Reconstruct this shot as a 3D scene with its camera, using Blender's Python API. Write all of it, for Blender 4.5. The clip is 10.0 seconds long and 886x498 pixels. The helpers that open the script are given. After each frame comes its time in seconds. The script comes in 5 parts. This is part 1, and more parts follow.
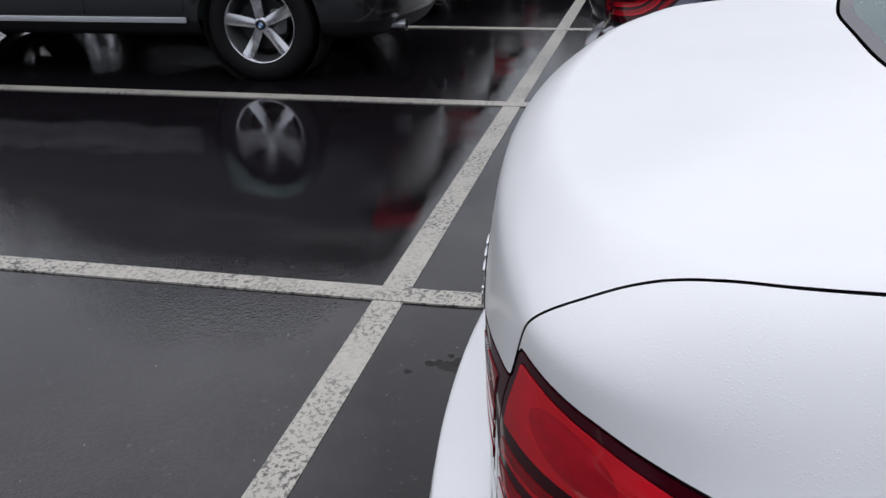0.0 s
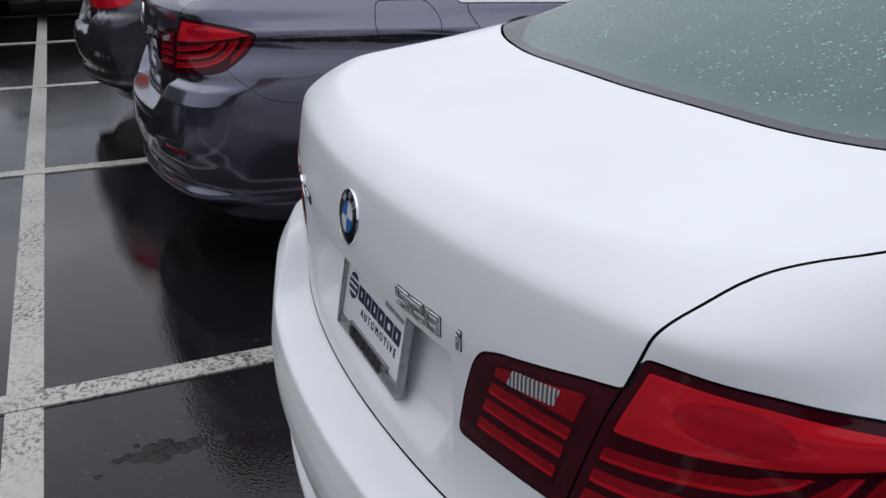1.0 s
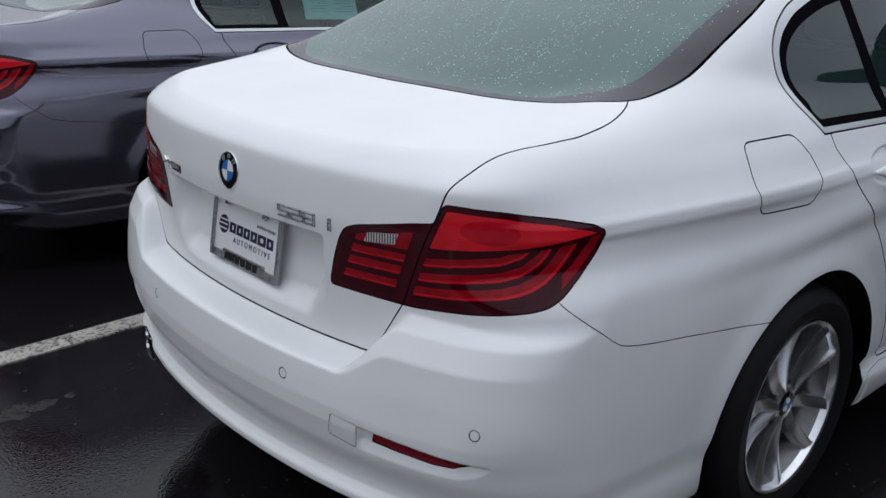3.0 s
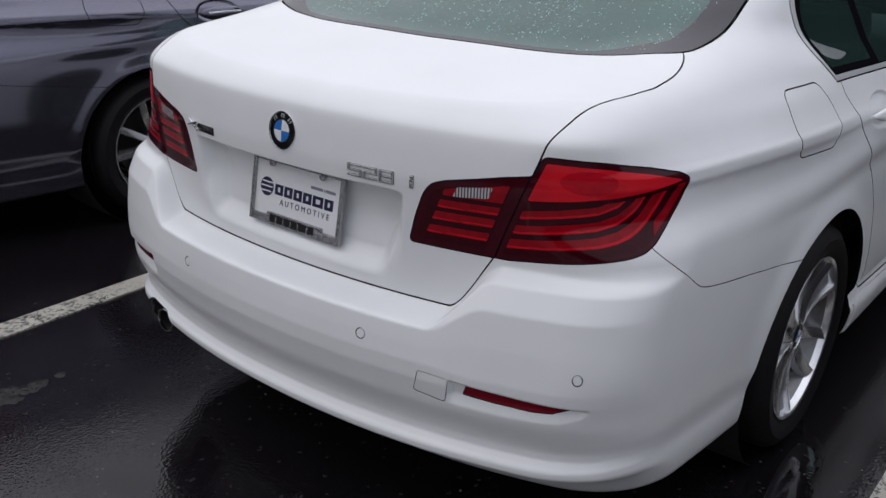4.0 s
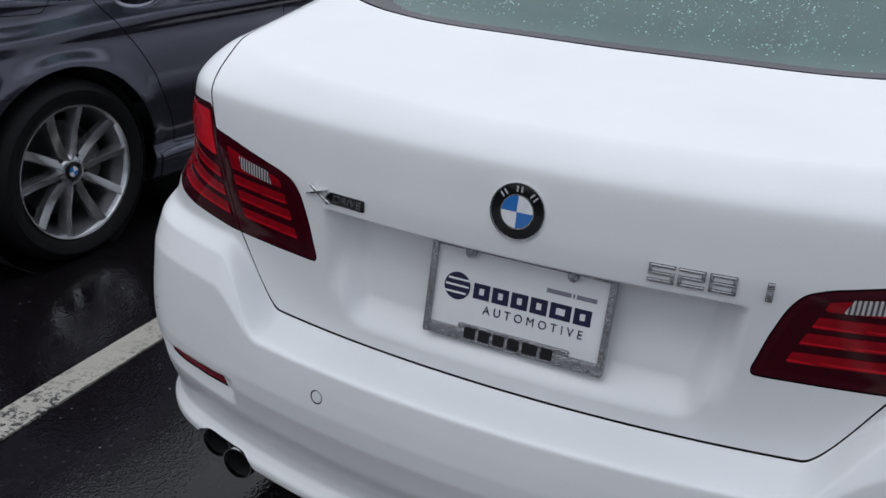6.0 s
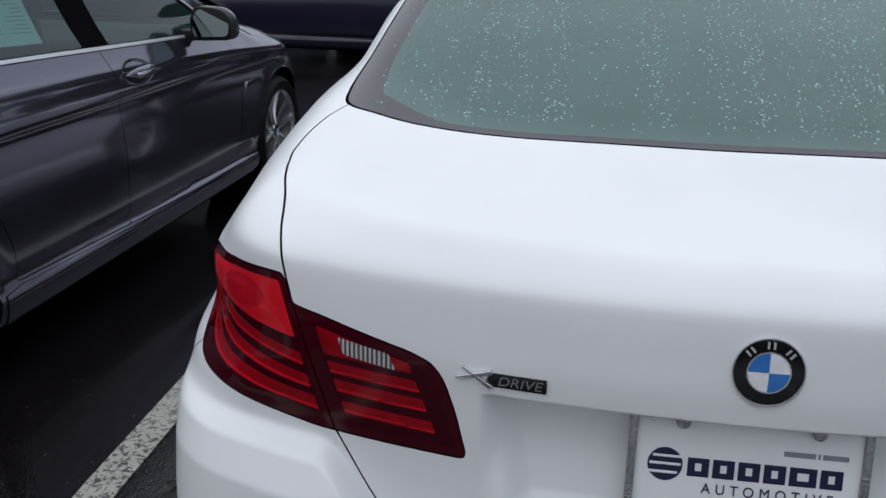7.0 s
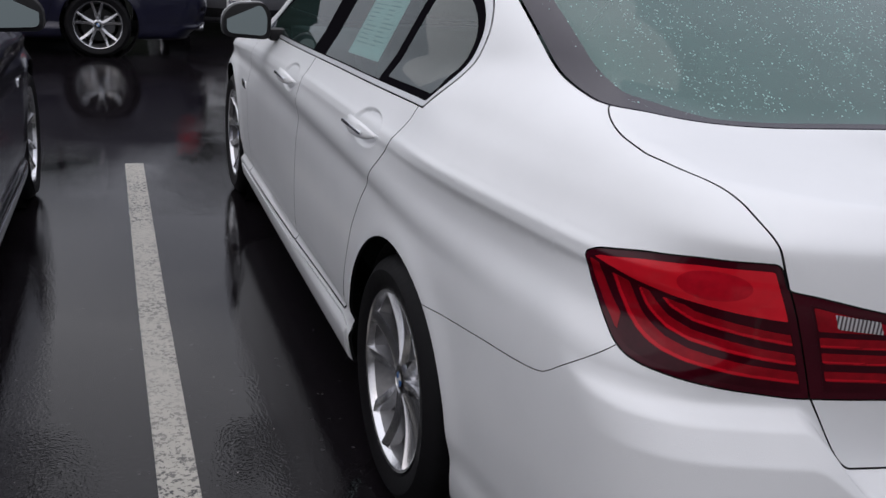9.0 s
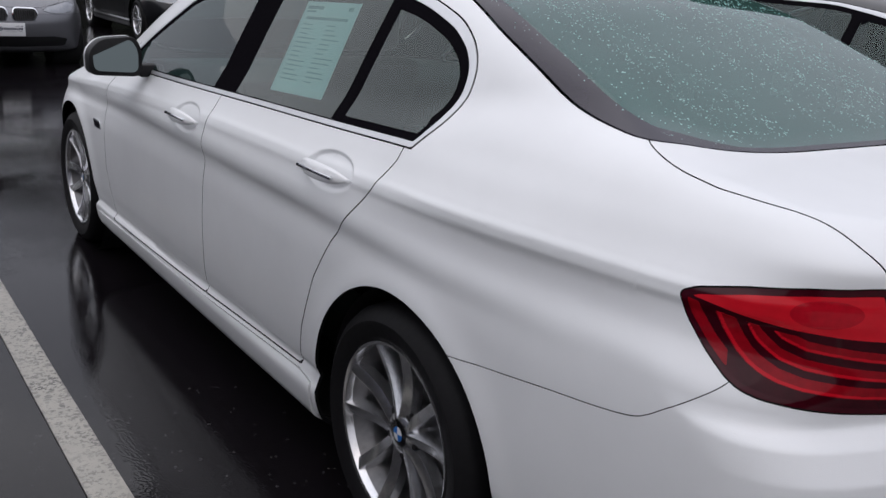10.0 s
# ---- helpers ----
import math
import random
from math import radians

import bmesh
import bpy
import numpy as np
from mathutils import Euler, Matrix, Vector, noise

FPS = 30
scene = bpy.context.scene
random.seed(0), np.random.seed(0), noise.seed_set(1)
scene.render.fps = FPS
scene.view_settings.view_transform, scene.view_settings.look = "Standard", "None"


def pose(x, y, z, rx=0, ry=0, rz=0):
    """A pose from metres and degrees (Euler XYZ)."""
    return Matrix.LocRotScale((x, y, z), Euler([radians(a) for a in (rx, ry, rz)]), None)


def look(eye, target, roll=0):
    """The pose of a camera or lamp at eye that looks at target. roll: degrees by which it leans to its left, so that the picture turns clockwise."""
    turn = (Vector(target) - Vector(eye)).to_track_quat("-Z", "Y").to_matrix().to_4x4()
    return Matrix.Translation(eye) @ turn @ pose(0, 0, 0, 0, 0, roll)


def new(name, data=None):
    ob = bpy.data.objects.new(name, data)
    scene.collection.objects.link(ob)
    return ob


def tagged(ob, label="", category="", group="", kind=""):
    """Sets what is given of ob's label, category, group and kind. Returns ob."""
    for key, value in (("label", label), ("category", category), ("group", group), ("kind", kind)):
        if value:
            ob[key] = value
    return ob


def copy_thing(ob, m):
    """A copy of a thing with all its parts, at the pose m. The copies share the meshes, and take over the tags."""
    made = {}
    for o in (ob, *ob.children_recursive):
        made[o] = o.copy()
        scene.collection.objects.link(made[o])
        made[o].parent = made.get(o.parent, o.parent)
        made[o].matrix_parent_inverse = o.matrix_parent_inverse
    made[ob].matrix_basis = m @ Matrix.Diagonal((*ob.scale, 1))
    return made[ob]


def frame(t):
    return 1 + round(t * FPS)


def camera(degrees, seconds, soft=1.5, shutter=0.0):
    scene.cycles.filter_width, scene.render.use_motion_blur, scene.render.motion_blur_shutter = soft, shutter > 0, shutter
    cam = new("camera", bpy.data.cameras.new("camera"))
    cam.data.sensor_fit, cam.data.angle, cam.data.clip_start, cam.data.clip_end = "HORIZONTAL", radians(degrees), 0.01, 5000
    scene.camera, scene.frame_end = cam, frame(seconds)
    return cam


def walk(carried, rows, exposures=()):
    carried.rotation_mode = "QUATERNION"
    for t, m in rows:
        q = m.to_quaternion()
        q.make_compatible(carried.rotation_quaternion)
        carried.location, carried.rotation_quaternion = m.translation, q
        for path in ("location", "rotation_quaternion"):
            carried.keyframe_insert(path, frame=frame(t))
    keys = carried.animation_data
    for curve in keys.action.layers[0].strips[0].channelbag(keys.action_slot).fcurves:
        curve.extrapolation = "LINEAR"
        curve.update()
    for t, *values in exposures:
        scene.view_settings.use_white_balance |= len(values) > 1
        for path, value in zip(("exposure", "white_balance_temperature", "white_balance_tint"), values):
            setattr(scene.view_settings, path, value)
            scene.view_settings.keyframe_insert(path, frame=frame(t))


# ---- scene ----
cam = camera(52.11, 10.0)
PATH = [
    (0, look((1.283, 0.232, 1.356), (-0.063, -0.073, 0.767), -1.39)),
    (0.5, look((1.242, -0.082, 1.357), (-0.123, 0.145, 0.777), 1.07)),
    (1, look((1.260, -0.330, 1.393), (-0.029, 0.217, 0.856), -0.03)),
    (1.5, look((1.421, -0.513, 1.411), (0.342, 0.372, 0.862), 1.02)),
    (2, look((1.642, -0.653, 1.451), (0.612, 0.315, 0.950), 1.48)),
    (2.5, look((1.817, -0.808, 1.456), (0.759, 0.136, 0.965), 0.95)),
    (2.7, look((1.850, -0.853, 1.458), (0.781, 0.079, 0.971), 1.13)),
    (3.8, look((1.600, -1.239, 1.451), (0.703, -0.154, 0.932), 1.21)),
    (4, look((1.516, -1.272, 1.443), (0.648, -0.177, 0.898), 1.66)),
    (4.5, look((1.244, -1.282, 1.420), (0.491, -0.104, 0.876), 1.81)),
    (5, look((0.994, -1.290, 1.411), (0.281, -0.070, 0.907), 0.77)),
    (5.5, look((0.715, -1.225, 1.405), (0.069, 0.002, 0.833), 1.40)),
    (5.7, look((0.603, -1.182, 1.402), (-0.037, 0.038, 0.808), 2.08)),
    (6.8, look((-0.120, -0.994, 1.431), (-0.359, 0.397, 0.925), 2.99)),
    (7, look((-0.253, -0.977, 1.429), (-0.445, 0.428, 0.940), 1.52)),
    (7.5, look((-0.595, -0.932, 1.416), (-0.636, 0.499, 0.970), 1.16)),
    (8, look((-0.935, -0.904, 1.433), (-0.762, 0.517, 0.987), 1.81)),
    (8.5, look((-1.290, -0.930, 1.424), (-0.882, 0.441, 0.974), 2.82)),
    (9, look((-1.567, -0.868, 1.411), (-1.052, 0.455, 0.926), 4.34)),
    (9.5, look((-1.785, -0.677, 1.430), (-1.134, 0.595, 0.972), 2.27)),
    (10, look((-1.982, -0.536, 1.421), (-1.144, 0.627, 0.980), 3.59)),
]
walk(cam, PATH, [(0.0, 0.14, 6450, 9), (1.0, 0.0, 6350, 8), (2.0, 0.0, 6250, 6), (2.7, 0.0, 6250, 6), (4.0, 0.0, 6490, 10), (4.5, 0.0, 6530, 11), (5.0, 0.0, 6380, 8.3), (5.5, 0.0, 6300, 7), (6.9, 0.0, 6240, 6), (7.5, 0.0, 6360, 8), (8.0, 0.0, 6460, 9.5), (8.6, 0.02, 6530, 11), (10.0, 0.06, 6530, 11)])

# ---- light ----
world = bpy.data.worlds.new("overcast")
scene.world = world
world.use_nodes = True
wn = world.node_tree
sky = wn.nodes.new("ShaderNodeTexSky")
sky.sky_type = "NISHITA"
sky.sun_disc = False
sky.sun_elevation = radians(48)
sky.sun_rotation = radians(200)
sky.dust_density = 6.0
sky.air_density = 1.6
# an overcast dome: three times as bright overhead as at the horizon
geo = wn.nodes.new("ShaderNodeTexCoord")
sep = wn.nodes.new("ShaderNodeSeparateXYZ")
wn.links.new(geo.outputs["Generated"], sep.inputs["Vector"])
dome = wn.nodes.new("ShaderNodeMapRange")
dome.inputs["From Min"].default_value, dome.inputs["From Max"].default_value = 0.0, 1.0
dome.inputs["To Min"].default_value, dome.inputs["To Max"].default_value = 0.47, 1.14
wn.links.new(sep.outputs["Z"], dome.inputs["Value"])
cloud = wn.nodes.new("ShaderNodeVectorMath")
cloud.operation = "SCALE"
cloud.inputs[0].default_value = (9.0, 9.25, 10.5)
wn.links.new(dome.outputs["Result"], cloud.inputs["Scale"])
haze = wn.nodes.new("ShaderNodeMix")
haze.data_type = "RGBA"
haze.inputs["Factor"].default_value = 0.90
wn.links.new(cloud.outputs["Vector"], haze.inputs["B"])
bg = wn.nodes["Background"]
wn.links.new(sky.outputs["Color"], haze.inputs["A"])
wn.links.new(haze.outputs["Result"], bg.inputs["Color"])
bg.inputs["Strength"].default_value = 0.10

sun_data = bpy.data.lights.new("sun", "SUN")
sun_data.energy = 0.8
sun_data.angle = radians(110)
sun_data.color = (1.0, 0.98, 0.95)
sun = new("sun", sun_data)
sun.matrix_world = look((-5, 4, 14), (0, 0, 0))


# ---- materials ----
def material(name):
    m = bpy.data.materials.new(name)
    m.use_nodes = True
    return m, m.node_tree, m.node_tree.nodes["Principled BSDF"]


def node(nt, kind, **inputs):
    n = nt.nodes.new(kind)
    for k, v in inputs.items():
        n.inputs[k.replace("_", " ")].default_value = v
    return n


def coords(nt, scale=1.0, space="Object"):
    tc = nt.nodes.new("ShaderNodeTexCoord")
    mp = nt.nodes.new("ShaderNodeMapping")
    mp.inputs["Scale"].default_value = (scale, scale, scale) if not isinstance(scale, tuple) else scale
    nt.links.new(tc.outputs[space], mp.inputs["Vector"])
    return mp.outputs["Vector"]


def noise_tex(nt, vec, scale, detail=4.0, rough=0.55):
    n = node(nt, "ShaderNodeTexNoise", Scale=scale, Detail=detail, Roughness=rough)
    nt.links.new(vec, n.inputs["Vector"])
    return n.outputs["Fac"]


def ramp(nt, fac, stops):
    r = nt.nodes.new("ShaderNodeValToRGB")
    el = r.color_ramp.elements
    while len(el) < len(stops):
        el.new(0.5)
    for e, (p, c) in zip(el, stops):
        e.position = p
        e.color = (c, c, c, 1) if not isinstance(c, tuple) else (*c, 1)
    nt.links.new(fac, r.inputs["Fac"])
    return r.outputs["Color"]


def bump(nt, bsdf, height, strength, distance):
    b = node(nt, "ShaderNodeBump", Strength=strength, Distance=distance)
    nt.links.new(height, b.inputs["Height"])
    nt.links.new(b.outputs["Normal"], bsdf.inputs["Normal"])
    return b


def mixc(nt, fac, a, b):
    m = nt.nodes.new("ShaderNodeMix")
    m.data_type = "RGBA"
    for key, v in (("A", a), ("B", b)):
        if isinstance(v, tuple):
            m.inputs[key].default_value = (*v, 1)
        else:
            nt.links.new(v, m.inputs[key])
    if isinstance(fac, float):
        m.inputs["Factor"].default_value = fac
    else:
        nt.links.new(fac, m.inputs["Factor"])
    return m.outputs["Result"]


def droplets(nt, bsdf, scale=110.0, strength=0.25):
    """Rain beads: rounded cells of a Voronoi, thinned out by a coarser noise."""
    v = coords(nt)
    vo = node(nt, "ShaderNodeTexVoronoi", Scale=scale)
    nt.links.new(v, vo.inputs["Vector"])
    bead = ramp(nt, vo.outputs["Distance"], [(0.0, 1.0), (0.22, 0.75), (0.34, 0.0), (1.0, 0.0)])
    thin = ramp(nt, noise_tex(nt, v, 34.0, 3.0), [(0.46, 0.0), (0.60, 1.0)])
    mul = node(nt, "ShaderNodeMath")
    mul.operation = "MULTIPLY"
    nt.links.new(bead, mul.inputs[0])
    nt.links.new(thin, mul.inputs[1])
    bump(nt, bsdf, mul.outputs[0], strength, 0.002)
    return mul.outputs[0]


def paint(name, colour, metallic, rough, coat=0.6, flake=0.0, coat_rough=0.06, drops=0.03):
    m, nt, b = material(name)
    v = coords(nt)
    film = ramp(nt, noise_tex(nt, v, 3.0, 6.0), [(0.3, 0.0), (0.75, 1.0)])
    c = mixc(nt, film, colour, tuple(k * 0.93 for k in colour))
    if flake:
        fl = noise_tex(nt, v, 900.0, 1.0)
        c = mixc(nt, ramp(nt, fl, [(0.45, 0.0), (0.7, flake)]), c, tuple(min(1, k * 2.2) for k in colour))
    nt.links.new(c, b.inputs["Base Color"])
    b.inputs["Metallic"].default_value = metallic
    b.inputs["Roughness"].default_value = rough
    b.inputs["Coat Weight"].default_value = coat
    b.inputs["Coat Roughness"].default_value = coat_rough
    droplets(nt, b, 330.0, drops)
    return m


def plain(name, colour, rough=0.5, metallic=0.0, coat=0.0, grain=60.0, amount=0.25, relief=0.0, spec=0.5):
    m, nt, b = material(name)
    b.inputs["Specular IOR Level"].default_value = spec
    v = coords(nt)
    n = noise_tex(nt, v, grain, 5.0)
    nt.links.new(mixc(nt, n, tuple(k * (1 - amount) for k in colour), tuple(min(1, k * (1 + amount)) for k in colour)), b.inputs["Base Color"])
    b.inputs["Roughness"].default_value = rough
    b.inputs["Metallic"].default_value = metallic
    b.inputs["Coat Weight"].default_value = coat
    if relief:
        bump(nt, b, n, 0.5, relief)
    return m


def tinted_glass(name, tint, rough, film=0.0, film_colour=(0.46, 0.62, 0.59), beads=0.0):
    """Tinted glass that mirrors by Fresnel; film: share of diffuse colour, for wet haze and, painted in, back
    reflections and cabin light.
    """
    m, nt, b = material(name)
    nt.nodes.remove(b)
    tr = node(nt, "ShaderNodeBsdfTransparent", Color=(*tint, 1))
    gl = node(nt, "ShaderNodeBsdfGlossy", Color=(1, 1, 1, 1), Roughness=rough)
    df = node(nt, "ShaderNodeBsdfDiffuse", Color=(*film_colour, 1))
    v = coords(nt)
    fa = ramp(nt, noise_tex(nt, coords(nt, (5.0, 1.6, 1.6)), 1.3, 6.0, 0.62), [(0.3, film * 0.8), (0.75, film * 1.2)])
    hz = nt.nodes.new("ShaderNodeMixShader")
    nt.links.new(fa, hz.inputs["Fac"])
    nt.links.new(tr.outputs[0], hz.inputs[1])
    nt.links.new(df.outputs[0], hz.inputs[2])
    fr = node(nt, "ShaderNodeFresnel", IOR=1.5)
    mx = nt.nodes.new("ShaderNodeMixShader")
    nt.links.new(fr.outputs[0], mx.inputs["Fac"])
    nt.links.new(hz.outputs[0], mx.inputs[1])
    nt.links.new(gl.outputs[0], mx.inputs[2])
    nt.links.new(mx.outputs[0], nt.nodes["Material Output"].inputs["Surface"])
    return m


def asphalt_material():
    m, nt, b = material("wet_asphalt")
    v = coords(nt)
    big = noise_tex(nt, v, 0.33, 5.0, 0.6)
    fine = noise_tex(nt, v, 150.0, 3.0, 0.7)
    mid = noise_tex(nt, v, 7.0, 6.0, 0.65)
    stone = node(nt, "ShaderNodeTexVoronoi", Scale=120.0)
    nt.links.new(v, stone.inputs["Vector"])
    tone = ramp(nt, stone.outputs["Color"], [(0.0, (0.0018, 0.0016, 0.002)), (0.6, (0.0062, 0.0051, 0.0064)), (0.9, (0.015, 0.0125, 0.0155)), (1.0, (0.060, 0.056, 0.060))])
    base = mixc(nt, ramp(nt, fine, [(0.44, 0.0), (0.72, 0.8)]), tone, (0.0138, 0.0112, 0.0138))
    base = mixc(nt, ramp(nt, mid, [(0.45, 0.0), (0.75, 0.75)]), base, (0.0050, 0.0040, 0.0050))
    vo = node(nt, "ShaderNodeTexVoronoi", Scale=48.0)
    nt.links.new(v, vo.inputs["Vector"])
    chip = ramp(nt, vo.outputs["Distance"], [(0.0, 1.0), (0.10, 1.0), (0.15, 0.0)])
    rare = ramp(nt, noise_tex(nt, v, 21.0, 2.0), [(0.64, 0.0), (0.68, 1.0)])
    cm = node(nt, "ShaderNodeMath")
    cm.operation = "MULTIPLY"
    nt.links.new(chip, cm.inputs[0])
    nt.links.new(rare, cm.inputs[1])
    base = mixc(nt, cm.outputs[0], base, (0.20, 0.185, 0.175))
    nt.links.new(base, b.inputs["Base Color"])
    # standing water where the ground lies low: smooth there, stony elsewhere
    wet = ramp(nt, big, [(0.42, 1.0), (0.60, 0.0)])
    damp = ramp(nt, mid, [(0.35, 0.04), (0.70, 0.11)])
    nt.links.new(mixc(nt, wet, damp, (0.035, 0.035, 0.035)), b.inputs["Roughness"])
    b.inputs["IOR"].default_value = 1.40
    # sky reflection strengthened by hand towards the lane and weakened in the bays
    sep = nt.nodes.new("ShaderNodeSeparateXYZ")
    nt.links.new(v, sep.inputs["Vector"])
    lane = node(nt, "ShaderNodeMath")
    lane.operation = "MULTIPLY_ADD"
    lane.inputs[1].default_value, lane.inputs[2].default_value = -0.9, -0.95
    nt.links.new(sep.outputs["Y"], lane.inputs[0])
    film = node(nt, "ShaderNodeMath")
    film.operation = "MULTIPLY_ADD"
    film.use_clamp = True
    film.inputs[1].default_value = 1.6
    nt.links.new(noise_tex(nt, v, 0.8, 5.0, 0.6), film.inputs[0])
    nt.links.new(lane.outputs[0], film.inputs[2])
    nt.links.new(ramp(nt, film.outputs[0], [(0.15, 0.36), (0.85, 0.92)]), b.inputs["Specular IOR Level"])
    bp = bump(nt, b, stone.outputs["Distance"], 0.2, 0.004)
    nt.links.new(ramp(nt, wet, [(0.0, 0.15), (1.0, 0.02)]), bp.inputs["Strength"])
    return m


def stripe_material():
    m, nt, b = material("worn_line_paint")
    v = coords(nt)
    wear = ramp(nt, noise_tex(nt, v, 62.0, 6.0, 0.7), [(0.51, 0.0), (0.56, 1.0)])
    patch = ramp(nt, noise_tex(nt, v, 1.6, 4.0), [(0.36, 0.0), (0.58, 1.0)])
    mu = node(nt, "ShaderNodeMath")
    mu.operation = "MULTIPLY"
    nt.links.new(wear, mu.inputs[0])
    nt.links.new(patch, mu.inputs[1])
    tone = mixc(nt, noise_tex(nt, v, 14.0, 6.0), (0.51, 0.485, 0.425), (0.36, 0.34, 0.30))
    nt.links.new(mixc(nt, mu.outputs[0], tone, (0.03, 0.03, 0.03)), b.inputs["Base Color"])
    b.inputs["Roughness"].default_value = 0.32
    bump(nt, b, noise_tex(nt, v, 160.0), 0.25, 0.003)
    return m


M = {
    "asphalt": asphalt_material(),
    "stripe": stripe_material(),
    "white": paint("white_paint", (0.80, 0.81, 0.82), 0.0, 0.42, 0.45, coat_rough=0.10, drops=0.15),
    "grey": paint("grey_metallic_paint", (0.130, 0.129, 0.168), 0.85, 0.14, 0.6, flake=0.2),
    "dark": paint("dark_grey_paint", (0.045, 0.045, 0.055), 0.6, 0.35, 0.8, flake=0.4),
    "navy": paint("navy_paint", (0.0075, 0.0075, 0.026), 0.2, 0.3, 0.5),
    "black_paint": paint("black_paint", (0.008, 0.008, 0.010), 0.1, 0.3, 0.8),
    "silver_paint": paint("silver_grey_paint", (0.15, 0.152, 0.165), 0.7, 0.34, 0.7, flake=0.4),
    "black_gloss": plain("black_gloss_trim", (0.008, 0.008, 0.009), 0.12),
    "pillar": plain("black_pillar_trim", (0.006, 0.0055, 0.007), 0.55, spec=0.0),
    "frit": plain("glass_edge_band", (0.022, 0.017, 0.027), 0.22, spec=0.45),
    "black": plain("black_plastic", (0.010, 0.010, 0.011), 0.5, spec=0.3),
    "seal_shade": plain("black_seal_and_gap_shade", (0.004, 0.004, 0.0045), 0.8, spec=0.1),
    "void": plain("unlit_cavity", (0.008, 0.0075, 0.0085), 0.9),
    "rubber": plain("tyre_rubber", (0.010, 0.0097, 0.0108), 0.6, relief=0.002, spec=0.15),
    "chrome": plain("chrome", (0.72, 0.73, 0.75), 0.12, 1.0, amount=0.08),
    "satin": plain("satin_aluminium", (0.62, 0.63, 0.65), 0.36, 0.55, amount=0.08),
    "alloy": plain("alloy_silver", (0.70, 0.705, 0.725), 0.22, 0.93, amount=0.10),
    "alloy_dark": plain("alloy_pocket_grey", (0.16, 0.16, 0.165), 0.4, 0.85),
    "steel": plain("brake_steel", (0.04, 0.04, 0.04), 0.45, 0.9),
    "red": plain("red_lens", (0.50, 0.006, 0.016), 0.08, grain=25.0, amount=0.25, spec=0.25),
    "reflector": plain("dark_red_reflector", (0.19, 0.004, 0.016), 0.12, grain=200.0, amount=0.3, spec=0.3),
    "red_mid": plain("mid_red_lens", (0.42, 0.005, 0.015), 0.09, grain=60.0, amount=0.35, spec=0.3),
    "red_gap": plain("deep_red_lens", (0.034, 0.0011, 0.0045), 0.08, grain=40.0, amount=0.4, spec=0.25),
    "red_dim": plain("dim_red_lens", (0.235, 0.0026, 0.008), 0.08, grain=45.0, amount=0.45, spec=0.25),
    "red_deep": plain("dark_red_lens", (0.042, 0.0015, 0.006), 0.07, grain=30.0, spec=0.3),
    "red_block": plain("red_reflector_lens", (0.60, 0.010, 0.021), 0.09, grain=12.0, amount=0.35, spec=0.3),
    "rear_glass": tinted_glass("rear_glass", (0.15, 0.23, 0.21), 0.03, 0.145, (0.22, 0.62, 0.54)),
    "side_glass": tinted_glass("side_glass", (0.46, 0.62, 0.60), 0.02, 0.060, (0.20, 0.42, 0.40)),
    "water": plain("water_bead", (0.34, 0.52, 0.50), 0.05, spec=0.6, amount=0.1),
    "trees": plain("dark_belt", (0.020, 0.023, 0.018), 0.95, grain=0.4, amount=0.5, spec=0.1),
    "grit": plain("wet_grit", (0.006, 0.005, 0.005), 0.5, grain=200.0, amount=0.6, spec=0.32),
    "headlamp": plain("headlamp_lens", (0.24, 0.25, 0.27), 0.08, 0.5, coat=0.6, grain=30.0, amount=0.5),
    "leather": plain("dark_upholstery", (0.035, 0.036, 0.036), 0.6, grain=40.0),
    "badge_blue": plain("badge_blue", (0.03, 0.16, 0.48), 0.2, coat=0.5),
    "badge_white": plain("badge_white", (0.75, 0.76, 0.78), 0.25, coat=0.5),
    "plate_white": plain("plate_white", (0.86, 0.87, 0.88), 0.3, amount=0.02),
    "ink": plain("plate_navy_ink", (0.012, 0.013, 0.055), 0.4),
    "paper": plain("sticker_paper", (0.80, 0.92, 0.90), 0.6, amount=0.05),
    "tag": plain("pale_grey", (0.60, 0.62, 0.60), 0.5, amount=0.2),
    "paper_ink": plain("sticker_ink", (0.42, 0.52, 0.51), 0.7),
}


# ---- helpers for shapes ----
def part(name, bm, mat, parent=None, label="", smooth=True):
    me = bpy.data.meshes.new(name)
    bm.to_mesh(me)
    bm.free()
    if smooth:
        me.polygons.foreach_set("use_smooth", [True] * len(me.polygons))
        me.set_sharp_from_angle(angle=radians(35))
    me.materials.append(mat)
    ob = new(name, me)
    ob.parent = parent
    if label:
        ob["label"] = label
    return ob


def box(bm, lo, hi, bevel=0.0, segs=2):
    c = [(a + b) / 2 for a, b in zip(lo, hi)]
    s = [abs(b - a) for a, b in zip(lo, hi)]
    made = bmesh.ops.create_cube(bm, size=1.0, matrix=Matrix.Translation(c) @ Matrix.Diagonal((*s, 1)))
    if bevel:
        es = list({e for v in made["verts"] for e in v.link_edges})
        bmesh.ops.bevel(bm, geom=es, offset=bevel, segments=segs, affect="EDGES", profile=0.5)
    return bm


